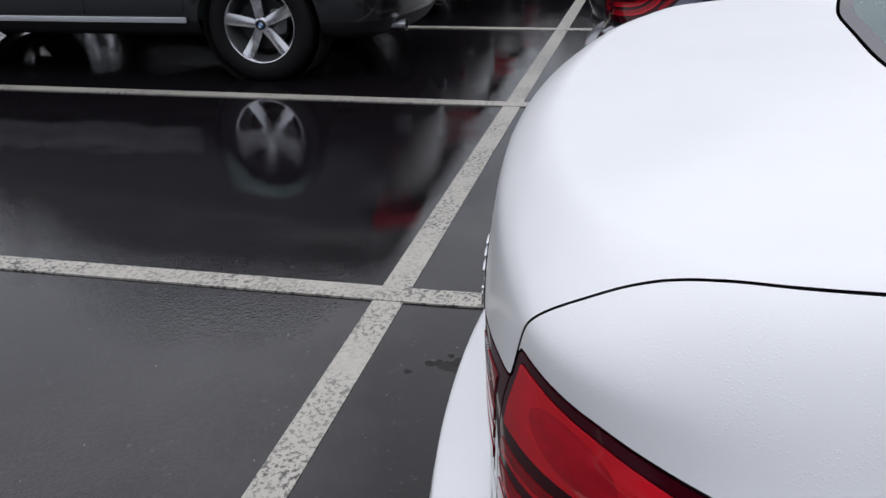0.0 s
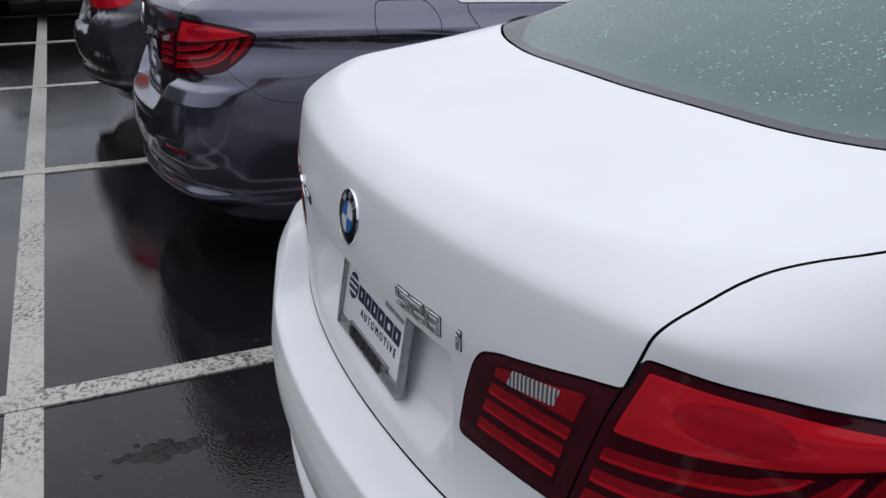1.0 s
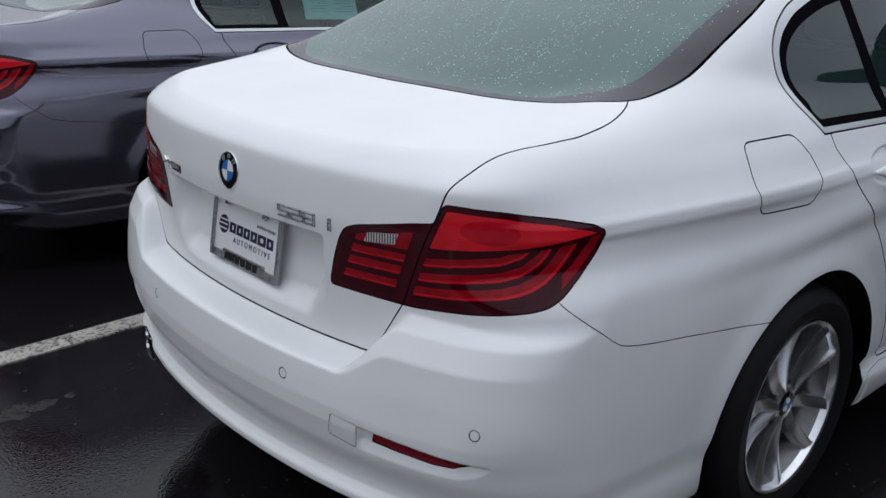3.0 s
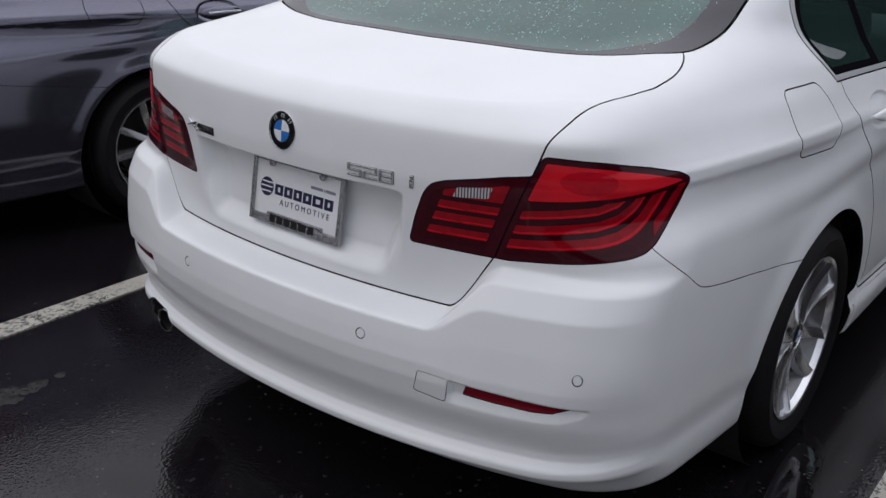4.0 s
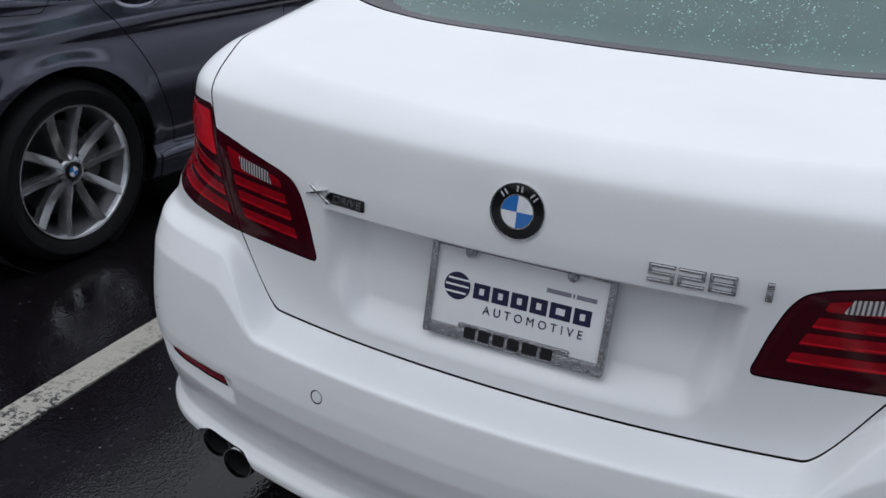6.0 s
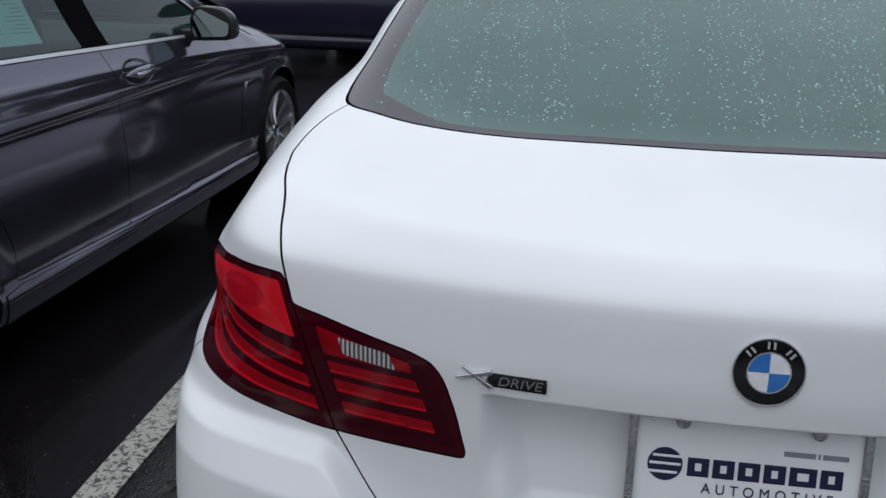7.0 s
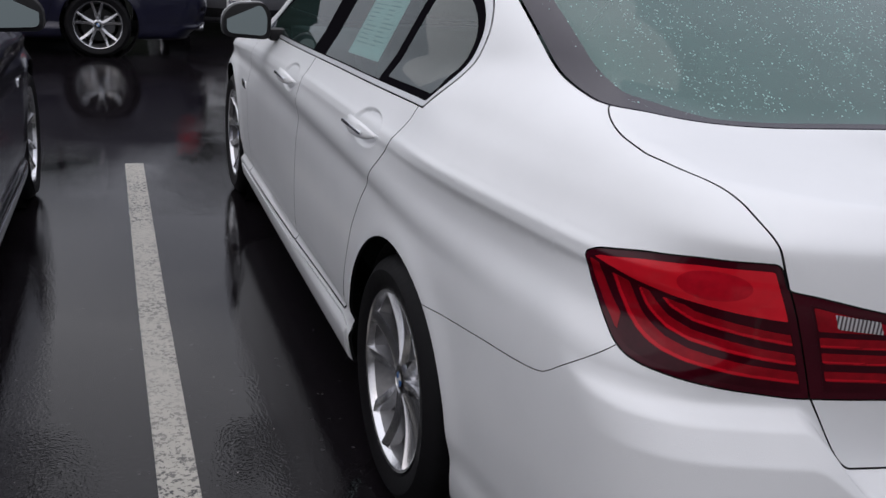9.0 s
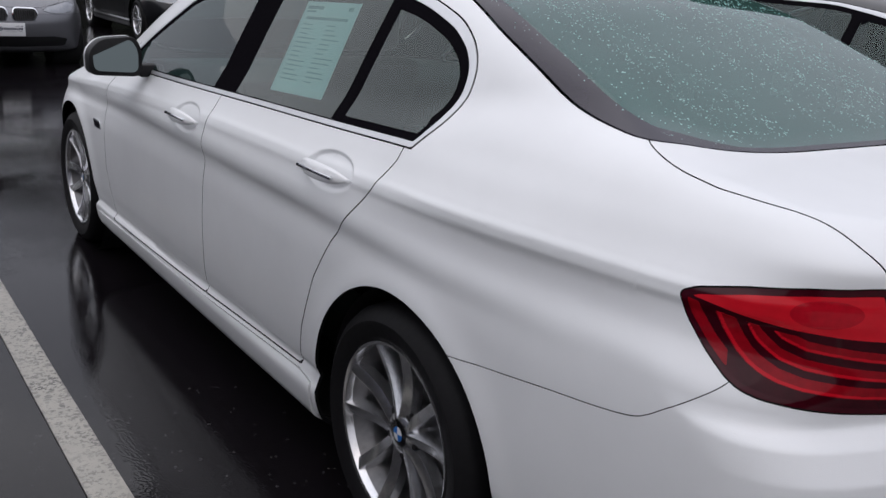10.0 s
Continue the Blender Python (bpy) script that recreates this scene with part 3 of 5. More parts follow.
class Cutter:
    """Takes piece after piece out of a skin."""

    def __init__(self, S, h):
        self.S = S
        self.P, self.N, self.T = skin(S, h)
        self.pieces = {}

    def densify(self, where):
        """Halves the triangles of a stretch of the skin and draws the new points onto the field."""
        P, N, T = self.P, self.N, self.T
        sel = where(P)[T].all(1)
        t, rest = T[sel], T[~sel]
        e = np.sort(np.concatenate([t[:, [0, 1]], t[:, [1, 2]], t[:, [2, 0]]]), 1)
        u, inv, cnt = np.unique(e, axis=0, return_inverse=True, return_counts=True)
        a, b, c = (inv.reshape(-1) + len(P)).reshape(3, -1)
        mid = (P[u[:, 0]] + P[u[:, 1]]) / 2
        inner = cnt > 1
        q = mid[inner]
        for _ in range(2):
            g = grads(self.S, q, 0.0015)
            q = q - np.clip(field(self.S, *q.T) / np.maximum((g * g).sum(1), 0.25), -0.004, 0.004)[:, None] * g
        mid[inner] = q
        P = np.concatenate([P, mid])
        T2 = np.concatenate([np.stack(k, 1) for k in ((t[:, 0], a, c), (a, t[:, 1], b), (c, b, t[:, 2]), (a, b, c))])
        nrm = N[u[:, 0]] + N[u[:, 1]]
        N = np.concatenate([N, nrm / np.linalg.norm(nrm, axis=1, keepdims=True)])
        near = np.unique(T2)
        g = grads(self.S, P[near], 0.0025)
        edge = np.unique(u[~inner])
        new_n = g / np.linalg.norm(g, axis=1, keepdims=True)
        keep = np.isin(near, edge) | np.isin(near, len(mid) * 0 + (np.where(~inner)[0] + len(self.P)))
        N[near[~keep]] = new_n[~keep]
        self.P, self.N, self.T = P, N, np.concatenate([rest, T2])

    def take(self, name, sd, gap=0.002, fold=0.010, where=None, lift=0.0, keep=True):
        P, N, T = self.P, self.N, self.T
        s = sd(P)
        if where is not None:
            s = np.where(where(P), s, 1.0)
        near = (s[T] < 0.08).any(1)
        rest = T[~near]
        inner = clip(P, N, T[near], s, -gap)
        outer = clip(P, N, T[near], s, gap, False)
        used, inv = np.unique(rest, return_inverse=True)
        k = len(used)
        P2 = np.concatenate([P[used], outer[0]])
        N2 = np.concatenate([N[used], outer[1]])
        T2 = np.concatenate([inv.reshape(-1, 3), outer[2] + k])
        # weld the seam between the untouched and the clipped triangles
        key = np.round(P2 * 1e6).astype(np.int64)
        _, first, inv = np.unique(key, axis=0, return_index=True, return_inverse=True)
        self.P, self.N, self.T = P2[first], N2[first], inv.reshape(-1)[T2]
        if keep:
            self.pieces[name] = (*inner, fold, lift)
        return inner

    def arches(self):
        """Opens the wheel arches."""
        S = self.S
        for hy in S["axles"]:
            cy, cz = hy + S["arch_at"][0], S["wheel"] + S["arch_at"][1]
            self.take("arch", lambda P: np.hypot(P[:, 1] - cy, P[:, 2] - cz) - S["arch"], 0.0, where=lambda P: np.abs(P[:, 0]) > 0.55, keep=False)

    def lining(self):
        """The dark inside of the skin as it is now, close enough to blacken the panel gaps."""
        return panel_mesh("inner_shell", self.P - self.N * 0.006, self.N, self.T, 0)

    def sub(self, name, of, sd, gap=0.0, fold=0.0, lift=0.0):
        """Takes a piece out of a piece that is already cut."""
        P, N, T, f0, l0 = self.pieces[of]
        s = sd(P)
        self.pieces[of] = (*clip(P, N, T, s, gap, False), f0, l0)
        self.pieces[name] = (*clip(P, N, T, s, -gap), fold, lift)

    def meshes(self):
        self.pieces["body_shell"] = (self.P, self.N, self.T, 0.010, 0.0)
        out = {}
        for k, (P, N, T, fold, lift) in self.pieces.items():
            if not len(T):
                continue
            if k in ("rear_window", "rear_pane", "windscreen", "boot_lid", "rear_bumper", "bonnet", "front_bumper", "lower_intake", "body_shell", "cladding"):
                out[k] = panel_mesh(k, P, N, T, fold, lift)
                continue
            for mark, sel in (("", P[T].mean(1)[:, 0] < 0), ("|", P[T].mean(1)[:, 0] >= 0)):
                t = T[sel]
                if len(t):
                    used, inv = np.unique(t, return_inverse=True)
                    out[k + mark] = panel_mesh(k, P[used], N[used], inv.reshape(-1, 3), fold, lift)
        return out


# ---- the saloon's panels ----
LAMP_FOOT = [(0.40, 0.766), (0.70, 0.769), (0.81, 0.777), (0.945, 0.788), (1.02, 0.795), (1.065, 0.803), (1.10, 0.818), (1.145, 0.850), (1.19, 0.893), (1.212, 0.928)]
LAMP = rounded([(0.432, 0.768)] + LAMP_FOOT[1:] + [(1.208, 0.936), (1.18, 0.947), (1.07, 0.9645), (0.94, 0.9785), (0.82, 0.985), (0.774, 0.986), (0.756, 0.952), (0.744, 0.946), (0.69, 0.940), (0.595, 0.9245), (0.523, 0.913), (0.487, 0.902), (0.468, 0.880), (0.449, 0.832)], 0.014)
DLO = [(1.192, 1.022), (1.136, 1.09), (1.123, 1.15), (1.140, 1.215), (1.187, 1.263), (1.27, 1.308), (1.42, 1.350), (1.7, 1.388), (2.2, 1.398), (2.6, 1.372), (2.95, 1.27), (3.25, 1.11), (3.46, 0.985), (3.46, 0.95), (2.8, 0.972), (2.0, 0.998), (1.5, 1.012)]
DLO = DLO[:1] + rounded(DLO, 0.06, 3)[4:]
BACKLIGHT = rounded([(-0.668, 0.640), (-0.55, 0.576), (-0.35, 0.540), (0, 0.528), (0.35, 0.540), (0.55, 0.576), (0.668, 0.640), (0.680, 0.80), (0.640, 1.16), (0.575, 1.44), (0, 1.50), (-0.575, 1.44), (-0.640, 1.16), (-0.680, 0.80)], 0.06)
SCREEN = rounded([(-0.56, 3.02), (0, 2.98), (0.56, 3.02), (0.72, 3.62), (0.5, 3.78), (0, 3.84), (-0.5, 3.78), (-0.72, 3.62)], 0.06)


def along(P):
    return np.abs(P[:, 0]) + P[:, 1]


def foot(P):
    """Distance from the lamp's lower and outer edge, taken round the corner."""
    u, v = along(P), P[:, 2]
    best = np.full(u.shape, 1e9)
    for (a, b), (c, d) in zip(LAMP_FOOT, LAMP_FOOT[1:]):
        ex, ey = c - a, d - b
        t = np.clip(((u - a) * ex + (v - b) * ey) / (ex * ex + ey * ey), 0, 1)
        best = np.minimum(best, np.hypot(u - a - t * ex, v - b - t * ey))
    return best


def lid_side(P):
    ax, y, z = np.abs(P[:, 0]), P[:, 1], P[:, 2]
    low = curve(z, [(0.60, 0.46), (0.70, 0.517), (0.735, 0.533), (0.773, 0.550), (0.978, 0.622), (1.014, 0.632), (1.044, 0.642), (1.066, 0.650), (1.2, 0.655)])
    top = curve(y, [(0.0, 0.647), (0.21, 0.648), (0.25, 0.655), (0.30, 0.670), (0.345, 0.682), (0.39, 0.691), (0.45, 0.700), (0.50, 0.700), (0.53, 0.698), (0.57, 0.691), (0.60, 0.682), (0.63, 0.669), (0.66, 0.650), (0.8, 0.58)])
    k = step(0.14, 0.27, y) * step(1.0, 1.05, z)
    return ax - (low * (1 - k) + top * k)


def lid(P):
    zb = 0.6405 + 0.116 * step(0.45, 0.568, np.abs(P[:, 0]))
    return np.maximum(smax(lid_side(P), zb - P[:, 2], 0.035), P[:, 1] - 0.9)


def bumper(P):
    s = along(P)
    top = curve(s, [(0, 0.83), (1.06, 0.83), (1.093, 0.808), (1.15, 0.777), (1.213, 0.743), (1.25, 0.719), (1.275, 0.706), (1.311, 0.697), (1.516, 0.671), (1.706, 0.647), (1.845, 0.634), (2.2, 0.60)])
    return np.maximum(P[:, 2] - top, P[:, 1] - 1.107)


def lens(P):
    return inside_poly(along(P), P[:, 2], LAMP)


def seam(P):
    """Negative on the boot lid's side of the lamp's joint."""
    return np.abs(P[:, 0]) - np.interp(P[:, 2], [0.70, 0.773, 0.978, 1.1], [0.517, 0.550, 0.622, 0.67])


def block_foot(P):
    """Height over the brake block's lower edge."""
    return P[:, 2] - np.interp(along(P), [0.74, 0.85, 0.98, 1.07, 1.20], [0.899, 0.903, 0.910, 0.919, 0.934])


def bar(lo, hi, rim=0.011):
    """A light bar: it follows the lamp's foot and swings up towards the brake block."""
    def sd(P):
        q = foot(P) / np.interp(along(P), [0.93, 0.985, 1.03, 1.06, 1.10, 1.14], [1.0, 1.10, 1.35, 1.60, 1.85, 2.15])
        a = np.maximum(np.maximum(lo - q, q - hi), lens(P) + rim)
        return np.maximum(np.maximum(a, 0.014 - seam(P)), block_foot(P) + 0.009)
    return sd


def brake_block(P):
    return np.maximum(np.maximum(-block_foot(P), lens(P) + 0.0115), 0.014 - seam(P))


def outer_strip(P):
    q = foot(P)
    return np.maximum(np.maximum(np.maximum(0.013 - q, q - 0.034), 1.095 - along(P)), block_foot(P) + 0.006)


def lid_bar(lo, hi):
    """A light bar of the lamp's half on the boot lid, within the dark rim."""
    def sd(P):
        z = P[:, 2] - 0.02 * (along(P) - 0.55)
        a = np.maximum(np.maximum(lo - z, z - hi), lens(P) + 0.016)
        return np.maximum(np.maximum(a, seam(P) + 0.028), 0.034 - (along(P) - 0.434 - 0.45 * (P[:, 2] - 0.77)))
    return sd


def patch(poly):
    return lambda P: inside_poly(P[:, 1], P[:, 2], poly)


def saloon_pieces(h, fine=True):
    c = Cutter(SALOON, h)
    flank = lambda P: (np.abs(P[:, 0]) > 0.5)
    rear_end = lambda P: P[:, 1] < 0.75
    if fine:
        c.densify(lambda P: P[:, 1] < 0.48)
        c.densify(lambda P: (P[:, 1] >= 0.40) & (np.abs(P[:, 2] - curve(P[:, 1], SALOON["crease"])) < 0.035) & (np.abs(P[:, 0]) > 0.6))
        c.densify(lambda P: (P[:, 1] < 0.20) & (P[:, 2] > 0.24))
        c.densify(lambda P: (P[:, 1] >= 0.19) & (P[:, 1] < 0.46) & (inside_poly(along(P), P[:, 2], LAMP) < 0.03))
        c.densify(lambda P: (np.abs(P[:, 0]) > 0.5) & (P[:, 2] > 0.98) & (P[:, 1] > 1.05) & (P[:, 1] < 2.45))
        for yc, zc in SALOON["cups"]:
            for _ in range(2):
                c.densify(lambda P: (np.abs(P[:, 0]) > 0.6) & (np.abs(P[:, 1] - yc) < 0.15) & (np.abs(P[:, 2] - zc) < 0.075))
    c.take("rear_window", lambda P: inside_poly(P[:, 0], P[:, 1], BACKLIGHT), 0.003, 0.004, lambda P: P[:, 2] > 1.08)
    c.sub("rear_pane", "rear_window", lambda P: inside_poly(P[:, 0], P[:, 1], BACKLIGHT) + 0.024 + 0.044 * step(0.45, 0.6, np.abs(P[:, 0])))
    c.take("windscreen", lambda P: inside_poly(P[:, 0], P[:, 1], SCREEN), 0.003, 0.004, lambda P: P[:, 2] > 0.96)
    c.take("window_trim", patch(DLO), 0.0018, 0.006, flank, lift=0.002)
    c.sub("window_seal", "window_trim", lambda P: patch(DLO)(P) + 0.014 + 0.008 * step(1.75, 1.3, P[:, 1]) * step(1.05, 1.11, P[:, 2]))
    for n, lo, hi in (("front_door_pane", 2.395, 4.0), ("rear_door_pane", 1.59, 2.215), ("quarter_pane", 0.5, 1.535)):
        c.sub(n, "window_seal", lambda P, lo=lo, hi=hi: np.maximum(patch(DLO)(P) + ((0.036 if hi > 2 else 0.050) - 0.018 * step(0.075, 0.045, P[:, 2] - 1.06 + 0.032 * P[:, 1])), np.maximum(lo - P[:, 1], P[:, 1] - hi)))
    c.arches()
    c.take("exhaust_opening", lambda P: np.where(P[:, 0] < 0, inside_poly(P[:, 0], P[:, 2], rounded([(-0.675, 0.20), (-0.47, 0.20), (-0.475, 0.315), (-0.505, 0.338), (-0.625, 0.338), (-0.66, 0.315)], 0.03)), 1), 0.0, where=lambda P: P[:, 1] < 0.4, keep=False)
    shell = c.lining()
    c.take("tail_lamp", lens, 0.0015, 0.012, rear_end)
    if fine:
        c.sub("lid_lamp", "tail_lamp", seam, 0.0015, 0.012)
        c.sub("lamp_field", "tail_lamp", lambda P: np.maximum(lens(P) + 0.0105, 0.012 - seam(P)), 0, 0.0, 0.0005)
        c.sub("lid_field", "lid_lamp", lambda P: np.maximum(lens(P) + 0.0135, seam(P) + 0.024), 0, 0.0, 0.0005)
        for i, (lo, hi) in enumerate(((0.027, 0.047), (0.058, 0.076), (0.089, 0.106))):
            c.sub("light_bar_%d" % i, "lamp_field", bar(lo, hi), 0, 0.004, 0.0015)
            low, high = ((0.800, 0.817), (0.830, 0.848), (0.857, 0.874))[i]
            c.sub("lid_bar_%d" % i, "lid_field", lid_bar(low, high), 0, 0.004, 0.0015)
            # brighter red strips paint the highlight on each bar's lower edge
            c.sub("bar_glow_%d" % i, "light_bar_%d" % i, bar(lo + 0.001, lo + 0.0055, 0.014), 0, 0.0, 0.0015)
            c.sub("lid_glow_%d" % i, "lid_bar_%d" % i, lid_bar(low + 0.0012, low + 0.005), 0, 0.0, 0.0015)
        c.sub("brake_block", "lamp_field", brake_block, 0, 0.004, 0.0015)
        c.sub("light_bar_3", "lamp_field", outer_strip, 0, 0.004, 0.0012)
        c.sub("block_oval", "brake_block", lambda P: np.hypot((along(P) - 0.900) / 0.080, (P[:, 2] - 0.9395 + 0.03 * (along(P) - 0.900)) / 0.023) - 1, 0, 0.0, 0.0015)
        c.sub("reverse_lens", "lid_field", lambda P: inside_poly(along(P), P[:, 2], [(0.559, 0.9045), (0.547, 0.8835), (0.640, 0.8915), (0.651, 0.915)]), 0, 0.004, 0.002)
        c.sub("lid_block", "lid_field", lid_bar(0.884, 1.0), 0, 0.004, 0.0015)
    c.take("boot_lid", lid, 0.0019, 0.018, rear_end)
    if fine:
        spot = lambda x0, z0, r: lambda P: np.hypot(np.abs(P[:, 0]) - x0, P[:, 2] - z0) - r
        near = lambda P: P[:, 1] < 0.4
        c.take("parking_sensor_inner", spot(0.301, 0.566, 0.0115), 0.0012, 0.004, near)
        c.take("parking_sensor_outer", lambda P: np.hypot((along(P) - 0.875) * 0.83, P[:, 2] - 0.568) - 0.0115, 0.0012, 0.004, near)
        c.take("tow_cover", lambda P: np.where(P[:, 0] > 0, inside_poly(along(P), P[:, 2], rounded(TOW, 0.008)), 1), 0.001, 0.004, near)
        c.take("bumper_reflector", lambda P: inside_poly(along(P), P[:, 2], REFLECTOR), 0.001, 0.006, near, lift=-0.002)
    c.take("rear_bumper", bumper, 0.0011, 0.012, lambda P: P[:, 1] < 1.108)
    door = lambda P: (np.abs(P[:, 0]) > 0.7) & (P[:, 2] < 1.06) & (P[:, 1] > 1.0)
    c.take("rear_door", patch([(1.222, 1.06), (1.222, 0.99), (1.262, 0.915), (1.33, 0.845), (1.43, 0.745), (1.515, 0.62), (1.585, 0.45), (1.61, 0.325), (2.33, 0.305), (2.325, 0.6), (2.305, 1.06)]), 0.002, 0.015, door)
    c.take("front_door", patch([(2.305, 1.06), (2.325, 0.6), (2.33, 0.305), (3.42, 0.285), (3.50, 0.5), (3.52, 0.75), (3.46, 0.955), (3.40, 1.06)]), 0.002, 0.015, door)
    c.take("side_sill", lambda P: np.maximum(np.maximum(1.52 - P[:, 1], P[:, 1] - 3.66), P[:, 2] - np.interp(P[:, 1], [1.5, 1.61, 2.33, 3.42, 3.7], [0.300, 0.312, 0.294, 0.274, 0.270])), 0.001, 0.010, lambda P: np.abs(P[:, 0]) > 0.72, lift=0.006)
    if fine:
        c.take("fuel_flap", lambda P: np.where(P[:, 0] > 0, patch(FLAP)(P), 1), 0.0016, 0.010, lambda P: P[:, 2] > 0.8)
    bonnet_side = lambda P: np.abs(P[:, 0]) - curve(P[:, 1], [(3.5, 0.76), (4.2, 0.70), (4.6, 0.60), (4.75, 0.35)])
    c.take("bonnet", lambda P: np.maximum(np.maximum(bonnet_side(P), 3.55 - P[:, 1]), 0.70 - P[:, 2]), 0.002, 0.015)
    head = rounded([(0.36, 0.665), (0.55, 0.63), (0.74, 0.66), (0.80, 0.745), (0.70, 0.775), (0.45, 0.715)], 0.02)
    c.take("headlamp", lambda P: inside_poly(np.abs(P[:, 0]), P[:, 2], head), 0.002, 0.01, lambda P: (P[:, 1] > 4.2))
    c.take("grille", lambda P: inside_poly(np.abs(P[:, 0]), P[:, 2], rounded([(0.046, 0.558), (0.266, 0.570), (0.314, 0.635), (0.280, 0.698), (0.050, 0.704), (0.024, 0.64)], 0.045)), 0.002, 0.02, lambda P: P[:, 1] > 4.4, lift=-0.003)
    c.take("lower_intake", lambda P: inside_poly(np.abs(P[:, 0]), P[:, 2], rounded([(-0.1, 0.25), (0.62, 0.26), (0.66, 0.34), (0.5, 0.37), (-0.1, 0.37)], 0.02)), 0.002, 0.02, lambda P: P[:, 1] > 4.3, lift=-0.003)
    c.take("front_bumper", lambda P: np.maximum(P[:, 2] - 0.63, 4.085 - P[:, 1]), 0.0015, 0.012)
    out = c.meshes()
    out["inner_shell"] = shell
    return out


TOW = [(0.440, 0.468), (0.530, 0.458), (0.534, 0.516), (0.449, 0.521)]
REFLECTOR = [(0.580, 0.482), (0.66, 0.479), (0.76, 0.477), (0.82, 0.480), (0.875, 0.496), (0.80, 0.5005), (0.66, 0.507), (0.588, 0.509)]
FLAP = rounded([(0.852, 1.042), (1.050, 1.040), (1.094, 0.985), (1.098, 0.94), (1.060, 0.885), (0.850, 0.893), (0.832, 0.955)], 0.022)
FINE = saloon_pieces(0.0155, True)


def skin_at(S, x, z, lo=-0.3, hi=0.9):
    """The rear skin's y at (x, z) and its normal."""
    for _ in range(40):
        mid = (lo + hi) / 2
        if field(S, np.array([x]), np.array([mid]), np.array([z]))[0] < 0:
            hi = mid
        else:
            lo = mid
    n = grads(S, np.array([[x, hi, z]]))[0]
    return hi, Vector(n).normalized()


# panels whose folded rims are coloured black: the gaps' shade and their rubber seal
GAP_SHADED = ("boot_lid", "rear_door", "front_door", "fuel_flap", "rear_bumper", "body_shell", "bonnet", "front_bumper")


def piece(name, me, mat, parent, label=""):
    ob = new(name, me)
    while len(me.materials) < 2:
        me.materials.append(None)
    for slot, stuff in zip(ob.material_slots, (mat, M["seal_shade"] if name in GAP_SHADED else mat)):
        slot.link = "OBJECT"
        slot.material = stuff
    ob.parent = parent
    if label:
        ob["label"] = label
    return ob


def spoke(bm, a0, a1, r0, r1, w0, w1, x0, x1, t=0.035, n=6, ridge=0):
    """One cast spoke: a ridge that runs out from the hub, from angle a0 to a1."""
    rings = []
    for i in range(n + 1):
        k = i / n
        r = r0 + (r1 - r0) * k
        a = a0 + (a1 - a0) * k
        w = w0 + (w1 - w0) * k
        x = x0 + (x1 - x0) * k - 0.012 * math.sin(k * math.pi)
        u, v = (math.cos(a), math.sin(a)), (-math.sin(a), math.cos(a))
        ring = []
        for s, d in ((-0.5, -t), (-0.5, -0.005 - 0.018 * (ridge > 0)), (-0.05 - 0.26 * ridge, 0.004), (0.05 - 0.26 * ridge, 0.004), (0.5, -0.005 - 0.018 * (ridge < 0)), (0.5, -t)):
            ring.append(bm.verts.new((x + d, u[0] * r + v[0] * w * s, u[1] * r + v[1] * w * s)))
        rings.append(ring)
    for p, q in zip(rings, rings[1:]):
        for i in range(6):
            j = (i + 1) % 6
            bm.faces.new((p[i], p[j], q[j], q[i]))


def rim_mesh(R):
    """The rim's flange and hub, about the x axis, its face towards +x."""
    bm = bmesh.new()
    lathe(bm, [(R - 0.016, -0.018), (R - 0.012, -0.006), (R - 0.009, 0.0), (R - 0.002, 0.003), (R, -0.004), (R, -0.02)], segs=72)
    bmesh.ops.recalc_face_normals(bm, faces=bm.faces)
    return bm


def hub_mesh():
    bm = bmesh.new()
    lathe(bm, [(0.0, -0.030), (0.034, -0.030), (0.036, -0.022), (0.046, -0.024), (0.058, -0.034), (0.064, -0.05), (0.066, -0.09), (0.0, -0.09)], segs=48)
    bmesh.ops.recalc_face_normals(bm, faces=bm.faces)
    return bm


def barrel_mesh(R):
    bm = bmesh.new()
    lathe(bm, [(R - 0.016, -0.018), (R - 0.030, -0.052), (R - 0.038, -0.07), (R - 0.036, -0.19), (R - 0.004, -0.20)], segs=72)
    return bm


def tyre_mesh(R, rim, width):
    bm = bmesh.new()
    w = width
    lathe(bm, [(rim - 0.008, -0.012), (rim + 0.006, 0.0), (rim + 0.012, 0.006), (rim + 0.05, 0.014), (R - 0.032, 0.010), (R - 0.012, -0.004), (R - 0.002, -0.022), (R, -0.05), (R, -0.065), (R - 0.007, -0.066), (R - 0.007, -0.074), (R, -0.075), (R, -w / 2 - 0.006), (R - 0.007, -w / 2 - 0.005), (R - 0.007, -w / 2 + 0.0), (R, -w / 2), (R, -w + 0.05), (R - 0.012, -w + 0.004), (R - 0.04, -w - 0.01), (rim, -w + 0.005)], segs=72)
    bmesh.ops.recalc_face_normals(bm, faces=bm.faces)
    return bm


